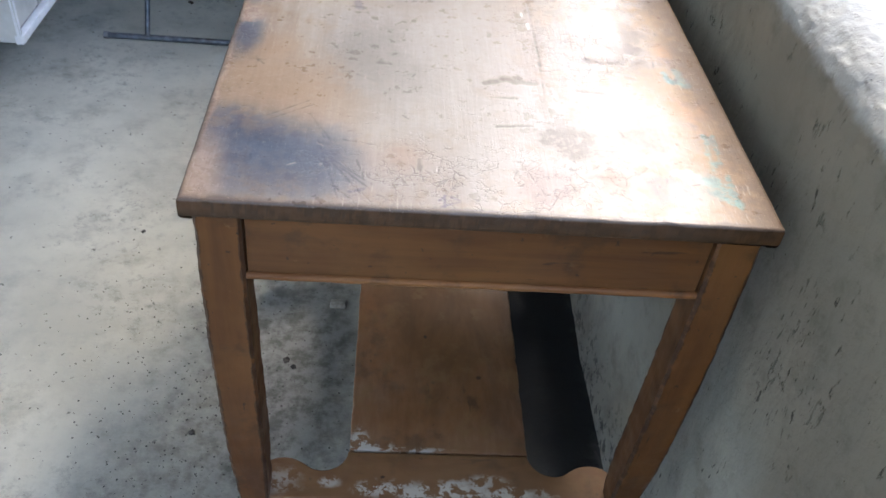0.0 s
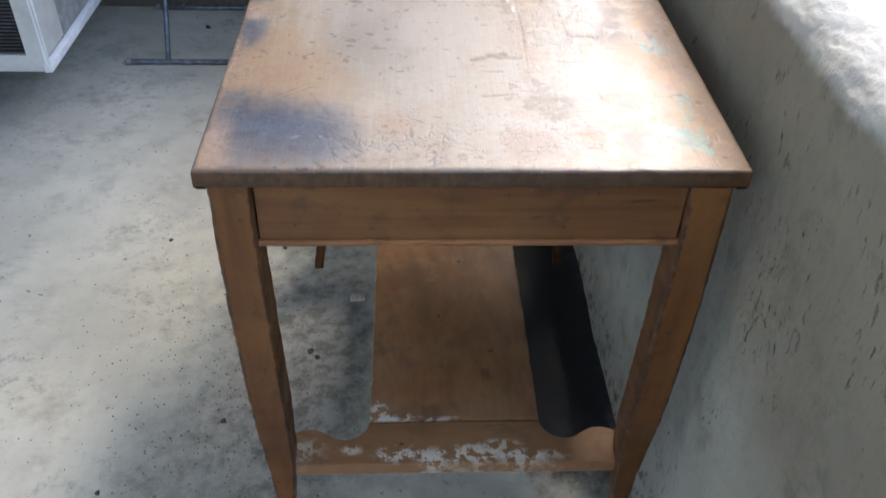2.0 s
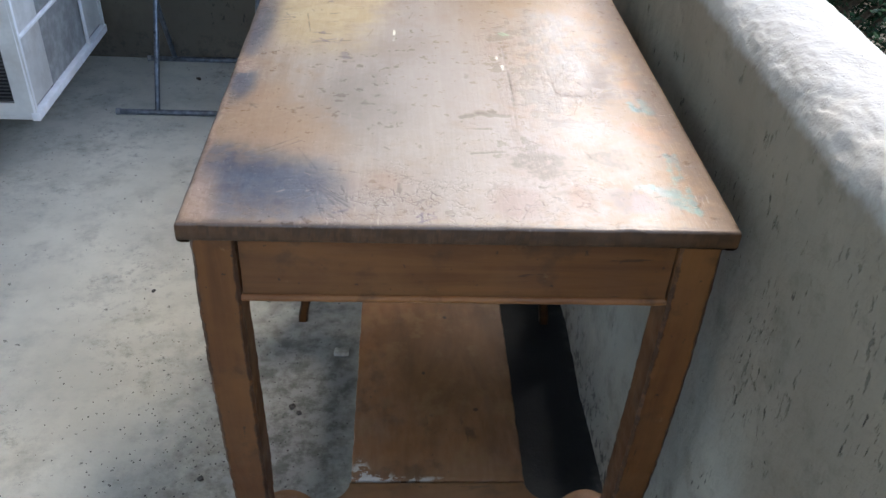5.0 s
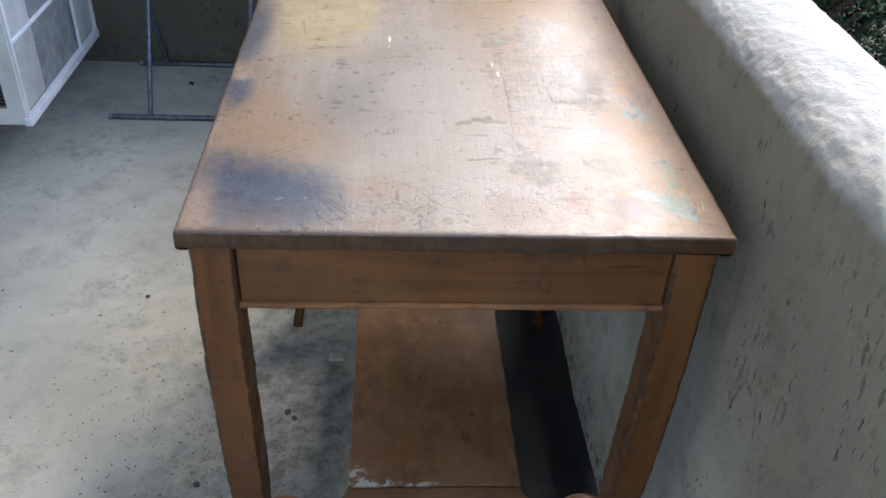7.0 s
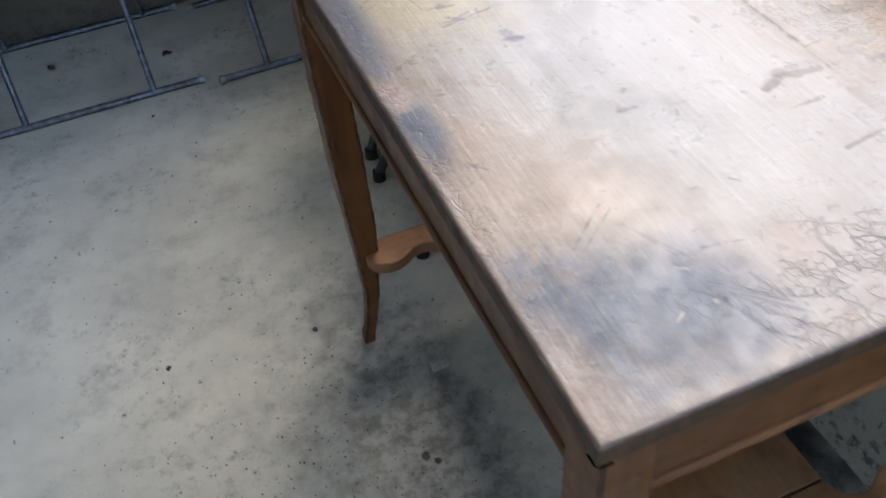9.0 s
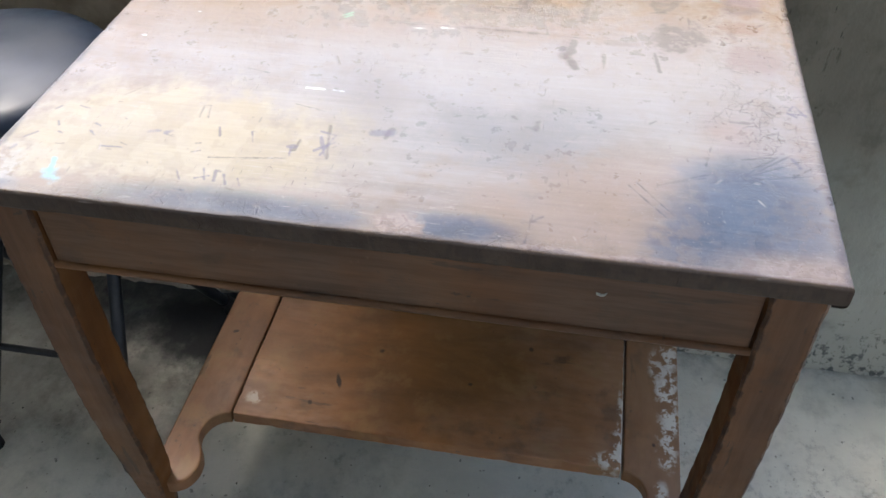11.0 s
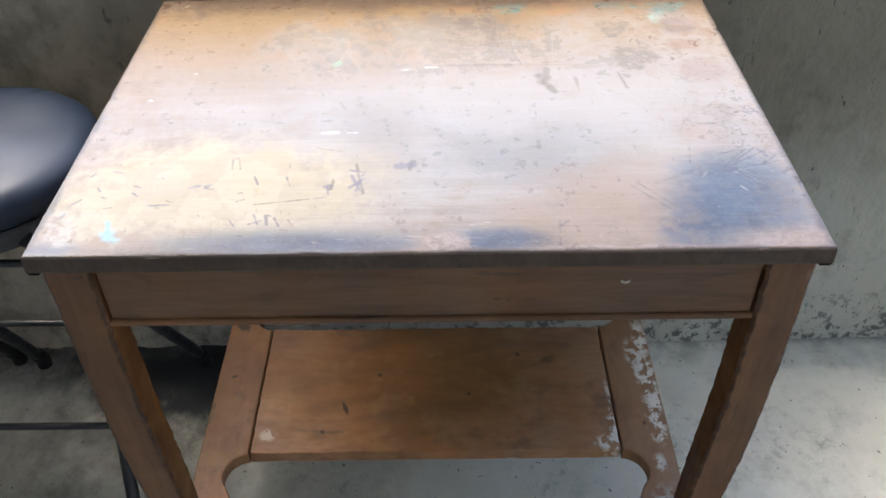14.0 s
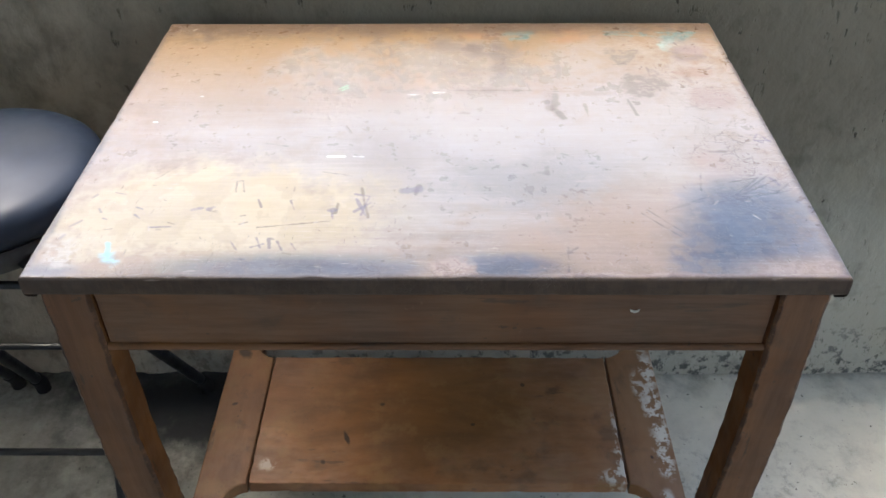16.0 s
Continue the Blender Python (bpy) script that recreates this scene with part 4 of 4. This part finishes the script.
def painted_top():
    """A thick board with lightly rounded, nicked edges and the painted surface."""
    side = [(0.012, 0.7225), (0.0035, 0.7225), (0.0012, 0.7240), (0.0, 0.7270), (0.0, 0.7345), (0.0, 0.7410), (0.0005, 0.7433), (0.0015, 0.7442)]
    e = len(side)

    def axis(length, step):
        inner = np.linspace(0.0032, length - 0.0032, int(length / step))
        at = np.concatenate(([s[0] for s in side], inner, [length - s[0] for s in reversed(side)]))
        z = np.concatenate(([s[1] for s in side], np.full(len(inner), TH), [s[1] for s in reversed(side)]))
        return at, z

    ax, zx = axis(TW, 0.00125)
    ay, zy = axis(TL, 0.00125)
    nx, ny = len(ax), len(ay)
    x, y = (g.ravel() for g in np.meshgrid(ax, ay, indexing="ij"))
    z = np.minimum.outer(zx, zy).ravel()
    p = paint_top(Painter(x, y))
    flat = z > TH - 0.0001
    z = np.where(flat, z + p.h, z)
    nick = np.maximum(0, lattice(x + z * 3, y - z * 2, 70, 5) - 0.74) * 0.006 + (cloud(x + z, y, 60, 15, 3) - 0.5) * 0.0010
    gx, gy = np.minimum(x, TW - x), np.minimum(y, TL - y)
    rimmed = (z > 0.7235) & ~flat
    x = np.where(rimmed & (gx < 0.002), x + nick * np.sign(TW / 2 - x), x)
    y = np.where(rimmed & (gy < 0.002), y + nick * np.sign(TL / 2 - y), y)
    below = z < 0.743
    shade = cloud(x * 3 + z * 40, y * 3, 30, 25, 5)[:, None]
    p.c = np.where(below[:, None], np.where((gy < gx)[:, None], np.where(shade > 0.5, (0.074, 0.036, 0.015), (0.052, 0.027, 0.012)), np.where(shade > 0.5, (0.062, 0.041, 0.028), (0.050, 0.034, 0.024))), p.c)
    p.r = np.where(below, 0.80, np.minimum(p.r, 0.66))
    index = np.arange(nx * ny).reshape(nx, ny)
    quads = np.stack((index[:-1, :-1], index[1:, :-1], index[1:, 1:], index[:-1, 1:]), -1).reshape(-1, 4)
    ring = np.concatenate((index[:, 0], index[-1, 1:], index[-2::-1, -1], index[0, -2:0:-1]))
    me = bpy.data.meshes.new("tabletop")
    me.from_pydata(np.stack((x - BASE[0], y - BASE[1], z), -1).tolist(), [], quads.tolist() + [ring[::-1].tolist()])
    stain = me.attributes.new("stain", "FLOAT_COLOR", "POINT")
    stain.data.foreach_set("color", np.concatenate((p.c, np.ones((len(x), 1))), 1).ravel().astype(np.float32))
    wear = me.attributes.new("wear", "FLOAT", "POINT")
    wear.data.foreach_set("value", p.r.astype(np.float32))
    me.materials.append(TOPWOOD)
    me.shade_smooth()
    me.set_sharp_from_angle(angle=radians(50))
    return me


def board_mesh(lo, hi):
    """A worn board: slightly cupped, with nibbled edges."""
    bm = box(lo, hi, 0.002)
    bmesh.ops.subdivide_edges(bm, edges=[e for e in bm.edges if e.calc_length() > 0.1], cuts=70, use_grid_fill=True)
    for v in bm.verts:
        p = v.co.copy()
        rim = max(0.0, noise.fractal(p * 60.0, 1.0, 2.0, 3)) * 0.0022
        if p.x < lo[0] + 0.003 or p.x > hi[0] - 0.003:
            v.co.x += rim if p.x < (lo[0] + hi[0]) / 2 else -rim
        if p.y < lo[1] + 0.003 or p.y > hi[1] - 0.003:
            v.co.y += rim if p.y < (lo[1] + hi[1]) / 2 else -rim
        if p.z > hi[2] - 0.003:
            v.co.z += noise.noise(p * 9.0) * 0.0009
    return bm


table = thing("work_table", BASE, "worn brown wooden work table with stained top and low shelf", "table")
top = tagged(new("tabletop", painted_top()), "scratched varnished top stained blue, yellow and teal")
top.parent = table
for sx in (-1, 1):
    for sy in (-1, 1):
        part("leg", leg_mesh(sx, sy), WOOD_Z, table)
for y, s in ((0.0155, 1), (TL - 0.0155, -1)):
    a = part("apron", box((0.0545, min(y, y + s * 0.018), 0.643), (TW - 0.0545, max(y, y + s * 0.018), 0.7222), 0.001), WOOD_X, table, smooth=False)
    part("bead", tube([(0.0525 + (TW - 0.105) * i / 30, y - s * 0.0005 + 0.0004 * math.sin(i * 1.7), 0.6430) for i in range(31)], 0.0042, sides=10), BEAD_X, a, "rounded bead along the lower edge, lightened as a highlight")
for x, s in ((0.016, 1), (TW - 0.016, -1)):
    a = part("apron", box((min(x, x + s * 0.018), 0.0565, 0.643), (max(x, x + s * 0.018), TL - 0.0565, 0.7222), 0.001), WOOD_Y, table, smooth=False)
    part("bead", tube([(x - s * 0.0005, 0.0545 + (TL - 0.109) * i / 30, 0.6430) for i in range(31)], 0.0042, sides=10), BEAD_Y, a, "rounded bead along the lower edge, lightened as a highlight")
part("crosspiece", crosspiece(-1), SHELF_X, table, "curved shelf end board with flaking white paint", smooth=False)
part("crosspiece", crosspiece(1), SHELF_X, table, "curved shelf end board", smooth=False)
chip = part("paint_chip", ragged(tube([(0.01552, 0.183, 0.6930), (0.01550, 0.185, 0.6905), (0.01550, 0.188, 0.6897), (0.01551, 0.191, 0.6907), (0.01553, 0.192, 0.6919)], [0.0004, 0.0011, 0.0014, 0.0012, 0.0004], sides=8), 0.0004, 300), CHIP, table, "pale chip of bare wood on the apron")
part("shelf_board", ragged(board_mesh((0.153, 0.1125, 0.208), (0.402, TL - 0.1055, 0.229)), 0.0003, 30), SHELF_Y, table, smooth=False)


# ---- two round stools ----
def stool(cx, cy):
    s = thing("stool", (cx, cy, 0), "black padded round stool on black tubular legs", "stool", "stools behind the table")
    seat = part("seat", lathe([(0.02, 0.593), (0.150, 0.593), (0.160, 0.597), (0.1655, 0.606), (0.1665, 0.615), (0.163, 0.625), (0.154, 0.634), (0.135, 0.641), (0.10, 0.646), (0.05, 0.649), (0.012, 0.6495)], (cx, cy)), VINYL, s, "glossy black vinyl cushion")
    part("rim", lathe([(0.135, 0.565), (0.160, 0.566), (0.163, 0.571), (0.163, 0.591), (0.160, 0.595), (0.150, 0.595)], (cx, cy)), BLACK, seat, "black metal band under the cushion")
    # two crossing pairs of legs: from each side's feet to the opposite side of the seat
    for ax, spread, close, heights in ((-1, 0.122, 0.075, (0.165, 0.46)), (1, 0.159, 0.105, (0.24, 0.50))):
        pair = []
        for ay in (-1, 1):
            a = Vector((cx + ax * 0.180, cy + ay * spread, 0.018))
            b = Vector((cx - ax * 0.128, cy + ay * close, 0.578))
            pair.append((a, b))
            g = part("leg", tube([a.lerp(b, i / 6) for i in range(7)], 0.0105), BLACK, s)
            part("foot_cap", tube([a + Vector((0, 0, -0.018)), a + Vector((0, 0, 0.002)), a.lerp(b, 0.05)], [0.0135, 0.0135, 0.0125]), RUBBER, g, "black rubber foot")
        for h in heights:
            t = (h - 0.018) / 0.56
            part("stretcher", tube([pair[0][0].lerp(pair[0][1], t), pair[1][0].lerp(pair[1][1], t)], 0.006, sides=10), BLACK, s)
    return s


first_stool = stool(0.356, 0.996)
copy_thing(first_stool, pose(0.346, 1.340, 0, 0, 0, 8))


# ---- two folding tray tables ----
def tray_table(x0):
    """Two pairs of crossing tube legs on floor bars, with a lipped tray on top."""
    y0, y1 = 1.655, 2.043
    cx = x0 + 0.264
    t = thing("tray_table", (cx, (y0 + y1) / 2, 0), "folding tray table with grey tube legs and black tray", "tray table", "tray tables by the end wall")
    r = 0.0085
    for y, far in ((y0, 1.99), (y1, 1.73)):
        bar = part("foot_bar", tube([(x0, y, r), (x0 + 0.527, y, r)], r), STEEL, t)
        for x in (x0, x0 + 0.527):
            part("end_cap", tube([(x - 0.006, y, r), (x + 0.006, y, r)], r + 0.0015), CAP, bar, "grey plastic end cap")
        dx = 0.115 if y == y0 else 0.085
        for x in (x0 + dx, x0 + 0.527 - dx):
            part("leg", tube([(x, y, r), (x, far, 0.616)], r * 0.9), STEEL, t)
        part("crossbar", tube([(x0 + dx, far, 0.616), (x0 + 0.527 - dx, far, 0.616)], r * 0.9), STEEL, t)
    tray = part("tray", box((cx - 0.255, 1.66, 0.628), (cx + 0.255, 2.05, 0.636), 0.003), TRAY, t, "black lacquered tray with raised rim")
    rim = [(cx - 0.255, 1.68), (cx - 0.255, 2.03), (cx - 0.235, 2.05), (cx + 0.235, 2.05), (cx + 0.255, 2.03), (cx + 0.255, 1.68), (cx + 0.235, 1.66), (cx - 0.235, 1.66)]
    part("rim", tube([(x, y, 0.638) for x, y in rim], 0.009, closed=True, sides=10), TRAY, tray)
    for x in (cx - 0.13, cx + 0.13):
        part("clip", box((x - 0.012, 1.725, 0.605), (x + 0.012, 1.745, 0.628), 0.003), TRAY, tray, "black plastic clip")
    return t


first_tray = tray_table(-0.618)
copy_thing(first_tray, pose(-0.049 + 0.264, (1.655 + 2.043) / 2 - 0.022, 0, 0, 0, 1.0))


# ---- the window cooler in the house wall ----
def air_conditioner():
    x0, x1, y0, y1, z0, z1 = (AC[n] for n in ("x0", "x1", "y0", "y1", "z0", "z1"))
    a = thing("air_conditioner", ((x0 + x1) / 2, (y0 + y1) / 2, z0), "weathered white window air conditioner set through the wall", "air conditioner")
    t = 0.012
    part("top_panel", box((x0, y0, z1 - t), (x1, y1, z1), 0.003), CASING, a, "dull white enamel top panel", smooth=False)
    part("base_pan", box((x0, y0, z0), (x1, y1, z0 + t), 0.003), CASING, a, "dull white enamel base pan", smooth=False)
    # the side with its louvred opening
    gy, g0, g1, h0, h1 = y0, x1 - 0.235, x1 - 0.048, z0 + 0.045, z1 - 0.014
    bm = bmesh.new()
    box((x0, gy, z0 + t), (g0, gy + t, z1 - t), bm=bm)
    box((g1, gy, z0 + t), (x1, gy + t, z1 - t), bm=bm)
    box((g0, gy, z0 + t), (g1, gy + t, h0), bm=bm)
    box((g0, gy, h1), (g1, gy + t, z1 - t), bm=bm)
    part("side_panel", bm, CASING, a, "dull white side panel with louvred opening", smooth=False)
    part("side_panel", box((x0, y1 - t, z0 + t), (x1, y1, z1 - t)), CASING, a, "dull white side panel", smooth=False)
    part("inside", box((x0 + 0.02, y0 + 0.035, z0 + 0.02), (x1 - 0.03, y1 - 0.02, z1 - 0.02)), DARK, a, "dark inside behind the louvres", smooth=False)
    n = 38
    for i in range(n):
        z = h0 + (h1 - h0) * (i + 0.5) / n
        bm = box((g0 + 0.001, gy + 0.002, z - 0.0016), (g1 - 0.001, gy + 0.014, z + 0.0016))
        bmesh.ops.rotate(bm, verts=bm.verts[:], cent=(g0, gy + 0.008, z), matrix=Matrix.Rotation(radians(-28), 3, "X"))
        part("louvre", bm, LOUVRE, a, smooth=False)
    # the outer end: recessed coil mesh divided by thin white bars
    part("coil_mesh", box((x1 - 0.022, y0 + 0.006, z0 + 0.014), (x1 - 0.012, y1 - 0.006, z1 - 0.008)), COIL, a, "dusty grey coil mesh", smooth=False)
    part("end_panel", box((x1 - 0.012, y0 + 0.012, z0 + 0.030), (x1 - 0.006, 1.414, z1 - 0.012), 0.001), CASING, a, "plain white end panel")
    part("end_panel", box((x1 - 0.012, 1.710, z0 + 0.030), (x1 - 0.0065, y1 - 0.008, z1 - 0.012), 0.001), CASING, a, "plain white end panel")
    for lo, hi in (((x1 - 0.010, y0, z0), (x1 + 0.001, y0 + 0.011, z1 - 0.002)), ((x1 - 0.010, y1 - 0.010, z0), (x1 + 0.001, y1 - 0.001, z1 - 0.002)),
                   ((x1 - 0.008, 1.700, z0 + 0.02), (x1 + 0.0005, 1.708, z1 - 0.004)), ((x1 - 0.008, y0 + 0.01, 0.386), (x1 + 0.0015, y1 - 0.01, 0.394)),
                   ((x1 - 0.014, y0 - 0.002, z0 - 0.002), (x1 + 0.005, y1, z0 + 0.020)), ((x1 - 0.012, y0, z1 - 0.010), (x1 + 0.002, y1, z1 + 0.001))):
        part("edge_bar", ragged(box(lo, hi, 0.002), 0.0008, 60), WIRE, a, "chipped white edge bar")
    part("gap_strip", box((x1 - 0.0125, 1.415, z0 + 0.02), (x1 - 0.011, 1.421, z1 - 0.012)), DARK, a, "dark gap", smooth=False)
    return a


air_conditioner()


# ---- leaves and grit ----
def dry_leaf(x, y, z, size, turn, support):
    bm = bmesh.new()
    n = 7
    rows = []
    for i in range(n):
        t = i / (n - 1)
        w = 0.34 * math.sin(math.pi * (0.06 + 0.88 * t)) * (1 - 0.25 * t)
        rows.append([bm.verts.new(((t - 0.5) * size, s * w * size, 0.25 * size * abs(s) * math.sin(t * 3.0) + 0.10 * size * math.sin(t * 5 + turn))) for s in (-1, -0.5, 0, 0.5, 1)])
    for a, b in zip(rows, rows[1:]):
        for j in range(4):
            bm.faces.new((a[j], a[j + 1], b[j + 1], b[j]))
    low = min(v.co.z for v in bm.verts)
    bmesh.ops.translate(bm, verts=bm.verts[:], vec=(0, 0, -low))
    got = bmesh.ops.solidify(bm, geom=bm.faces[:], thickness=0.0006)
    low = min(v.co.z for v in bm.verts)
    bmesh.ops.translate(bm, verts=bm.verts[:], vec=(0, 0, -low))
    bmesh.ops.rotate(bm, verts=bm.verts[:], cent=(0, 0, 0), matrix=Matrix.Rotation(turn, 3, "Z"))
    ob = new("dry_leaf", finish(bm, "dry_leaf", DRYLEAF, True))
    ob.location = (x, y, z)
    return tagged(ob, "curled dry brown leaf lying on " + support, "leaf", "fallen leaves")


for x, y, z, size, turn, on in ((-0.148, 1.819, 0.0, 0.03, 0.5, "the concrete floor"), (-0.43, 1.90, 0.0, 0.026, 2.2, "the concrete floor"), (-0.866, 1.80, 0.5935, 0.038, 0.3, "the white casing"),
                             (-0.742, 1.343, 0.5935, 0.022, 1.2, "the white casing"), (-0.225, 1.569, 0.0, 0.012, 1.0, "the concrete floor")):
    dry_leaf(x, y, z, size, turn, on)


def grit():
    """Loose grit and crumbs strewn over the floor, in one mesh."""
    rng = random.Random(7)
    bm = bmesh.new()
    spots = [(-0.32, 0.816, 0.005), (-0.301, 0.154, 0.005), (-0.064, 0.787, 0.006), (-0.12, 0.30, 0.006), (0.02, 0.47, 0.007), (0.035, 0.455, 0.006)]
    for _ in range(1000):
        x, y = rng.uniform(-1.0, 0.58), rng.uniform(-0.9, 2.05)
        if rng.random() < 0.75:
            x, y = rng.gauss(-0.12, 0.13), rng.gauss(0.33, 0.24)
        if -1.0 < x < 0.58 and y < 2.05:
            spots.append((x, y, rng.uniform(0.0006, 0.0019)))
    for x, y, r in spots:
        got = bmesh.ops.create_icosphere(bm, subdivisions=1, radius=r)
        for v in got["verts"]:
            v.co = Vector((v.co.x * rng.uniform(0.6, 1.4), v.co.y * rng.uniform(0.6, 1.4), v.co.z * 0.55)) + Vector((x, y, r * 0.4))
    return solo("grit", bm, PEBBLE, (0, 0, 0), "dark grit and crumbs strewn on the concrete", "grit", kind="stuff")


grit()
chip = box((-0.016, -0.011, 0.0), (0.016, 0.011, 0.009), 0.004)
ragged(chip, 0.002, 80)
bmesh.ops.translate(chip, verts=chip.verts[:], vec=(0.105, 0.62, 0.001))
solo("plaster_chip", chip, CHIP, (0.105, 0.62, 0.0), "pale chip of plaster lying on the floor", "debris")


# ---- outside, below the parapet ----
def leaf_green(name, dim, bright):
    k = Mat(name)
    info = k.node("ShaderNodeNewGeometry").outputs["Random Per Island"]
    col = k.mix(info, dim, bright)
    col = k.mix(k.span(k.noise(3.0, 3), 0.4, 0.65, 0, 0.6), col, dim)
    return k.done(col, 0.7, None, specular=0.2)


GREEN = leaf_green("dark_green_foliage", (0.007, 0.021, 0.011), (0.026, 0.068, 0.024))
FRESH = leaf_green("bright_green_foliage", (0.022, 0.058, 0.014), (0.062, 0.145, 0.028))
BARK = plain("grey_brown_bark", (0.11, 0.085, 0.06), 0.9, 0.0, 0.4, 18, 0.01)
EARTH = plain("dry_earth", (0.034, 0.032, 0.027), 0.95, 0.0, 0.4, 3, 0.02, dirt=(0.014, 0.020, 0.010))
BEIGE = plain("beige_house_plaster", (0.46, 0.35, 0.25), 0.9, 0.0, 0.1, 3, 0.004)
SLATE = plain("grey_roof_sheet", (0.07, 0.072, 0.075), 0.8, 0.0, 0.3, 6, 0.006)

g = bmesh.new()
bmesh.ops.create_grid(g, x_segments=8, y_segments=8, size=600)
bmesh.ops.translate(g, verts=g.verts[:], vec=(0, 0, -3.2))
solo("ground", g, EARTH, (0, 0, 0), "dry earth yard below the balcony", "ground", kind="structure", smooth=False)


def tree(x, y, height, spread, count, seed, leaves, label):
    rng = random.Random(seed)
    t = thing("tree", (x, y, -3.2), label, "tree", "trees outside")
    top = Vector((x, y, -3.2 + height))
    trunk = bmesh.new()
    pts = [Vector((x + 0.06 * math.sin(i), y + 0.05 * math.cos(i * 1.3), -3.2 + height * 0.62 * i / 6)) for i in range(7)]
    tube(pts, [0.11 - 0.010 * i for i in range(7)], trunk, 10)
    tips = []
    for i in range(12):
        a = i * 2.4
        start = pts[3 + i % 4]
        end = Vector((x + math.cos(a) * spread * rng.uniform(0.5, 0.95), y + math.sin(a) * spread * rng.uniform(0.5, 0.95), -3.2 + height * rng.uniform(0.55, 0.98)))
        mid = start.lerp(end, 0.5) + Vector((0, 0, 0.15))
        tube([start, mid, end], [0.04, 0.025, 0.008], trunk, 7)
        tips += [end, mid, start.lerp(end, 0.8)]
        for _ in range(2):
            e2 = mid + Vector((rng.gauss(0, 0.4), rng.gauss(0, 0.4), rng.uniform(-0.1, 0.5))) * spread * 0.5
            tube([mid, e2], [0.014, 0.004], trunk, 5)
            tips.append(e2)
    part("trunk", trunk, BARK, t, "grey-brown trunk with forking limbs")
    co, faces = [], []
    for _ in range(count):
        c = rng.choice(tips) + Vector((rng.gauss(0, 1), rng.gauss(0, 1), rng.gauss(0, 0.8))) * spread * 0.10
        d = Vector((rng.gauss(0, 1), rng.gauss(0, 1), rng.gauss(-0.3, 0.6))).normalized()
        w = d.cross(Vector((rng.gauss(0, 0.5), rng.gauss(0, 0.5), 1))).normalized()
        n = d.cross(w)
        s = rng.uniform(0.03, 0.065)
        b = len(co)
        co += [c, c + d * s * 0.5 + w * s * 0.3 + n * s * 0.08, c + d * s * 1.15, c + d * s * 0.5 - w * s * 0.3 + n * s * 0.08]
        faces += [(b, b + 1, b + 2), (b, b + 2, b + 3)]
    me = bpy.data.meshes.new("crown")
    me.from_pydata([p - Vector((x, y, -3.2)) for p in co], [], faces)
    me.materials.append(leaves)
    crown = new("crown", me)
    crown.parent = t
    tagged(crown, "loose crown of small green leaves")
    return t


tree(2.15, 6.4, 3.1, 1.5, 32000, 3, GREEN, "dark green leafy tree standing below the balcony")
tree(5.35, 5.9, 2.6, 1.45, 16000, 5, GREEN, "low dark green tree below the balcony")
tree(2.5, 9.2, 3.6, 1.7, 32000, 8, GREEN, "dark leafy tree beside the small house")
tree(6.3, 11.3, 2.5, 2.5, 44000, 11, FRESH, "broad bright green tree behind the small house")
tree(3.15, 7.5, 3.5, 1.0, 12000, 17, FRESH, "slender young tree with sparse bright leaves")
tree(4.75, 7.5, 2.9, 1.15, 24000, 19, GREEN, "dark leafy tree overhanging the small house")


def beige_house():
    h = thing("house", (5.45, 9.2, -3.2), "small beige plastered house beyond the trees", "house")
    part("wall", box((4.4, 8.2, -3.2), (4.98, 10.2, -1.62), 0.01), BEIGE, h, smooth=False)
    part("wall", box((4.98, 8.75, -3.2), (6.6, 10.2, -1.95), 0.01), BEIGE, h, "lower set-back wing", smooth=False)
    part("roof", box((4.34, 8.12, -1.62), (5.04, 10.28, -1.55), 0.01), SLATE, h, "flat grey roof sheet", smooth=False)
    part("roof", box((5.045, 8.65, -1.95), (6.7, 10.3, -1.88), 0.01), SLATE, h, "flat grey roof sheet", smooth=False)


beige_house()


def rubble():
    """Broken concrete heaped in the yard below."""
    rng = random.Random(21)
    bm = bmesh.new()
    for _ in range(160):
        x, y = rng.gauss(4.4, 1.0), rng.gauss(6.6, 0.8)
        r = rng.uniform(0.06, 0.25)
        got = bmesh.ops.create_cube(bm, size=1.0)
        turn = Euler((rng.uniform(0, 3), rng.uniform(0, 3), rng.uniform(0, 3))).to_matrix()
        for v in got["verts"]:
            v.co = turn @ Vector((v.co.x * r * rng.uniform(0.8, 2), v.co.y * r, v.co.z * r * 0.6)) + Vector((x, y, -3.17 + r * 0.3))
    return solo("rubble", bm, SLATE, (0, 0, 0), "heap of broken grey concrete in the yard", "rubble", kind="stuff", smooth=False)


rubble()
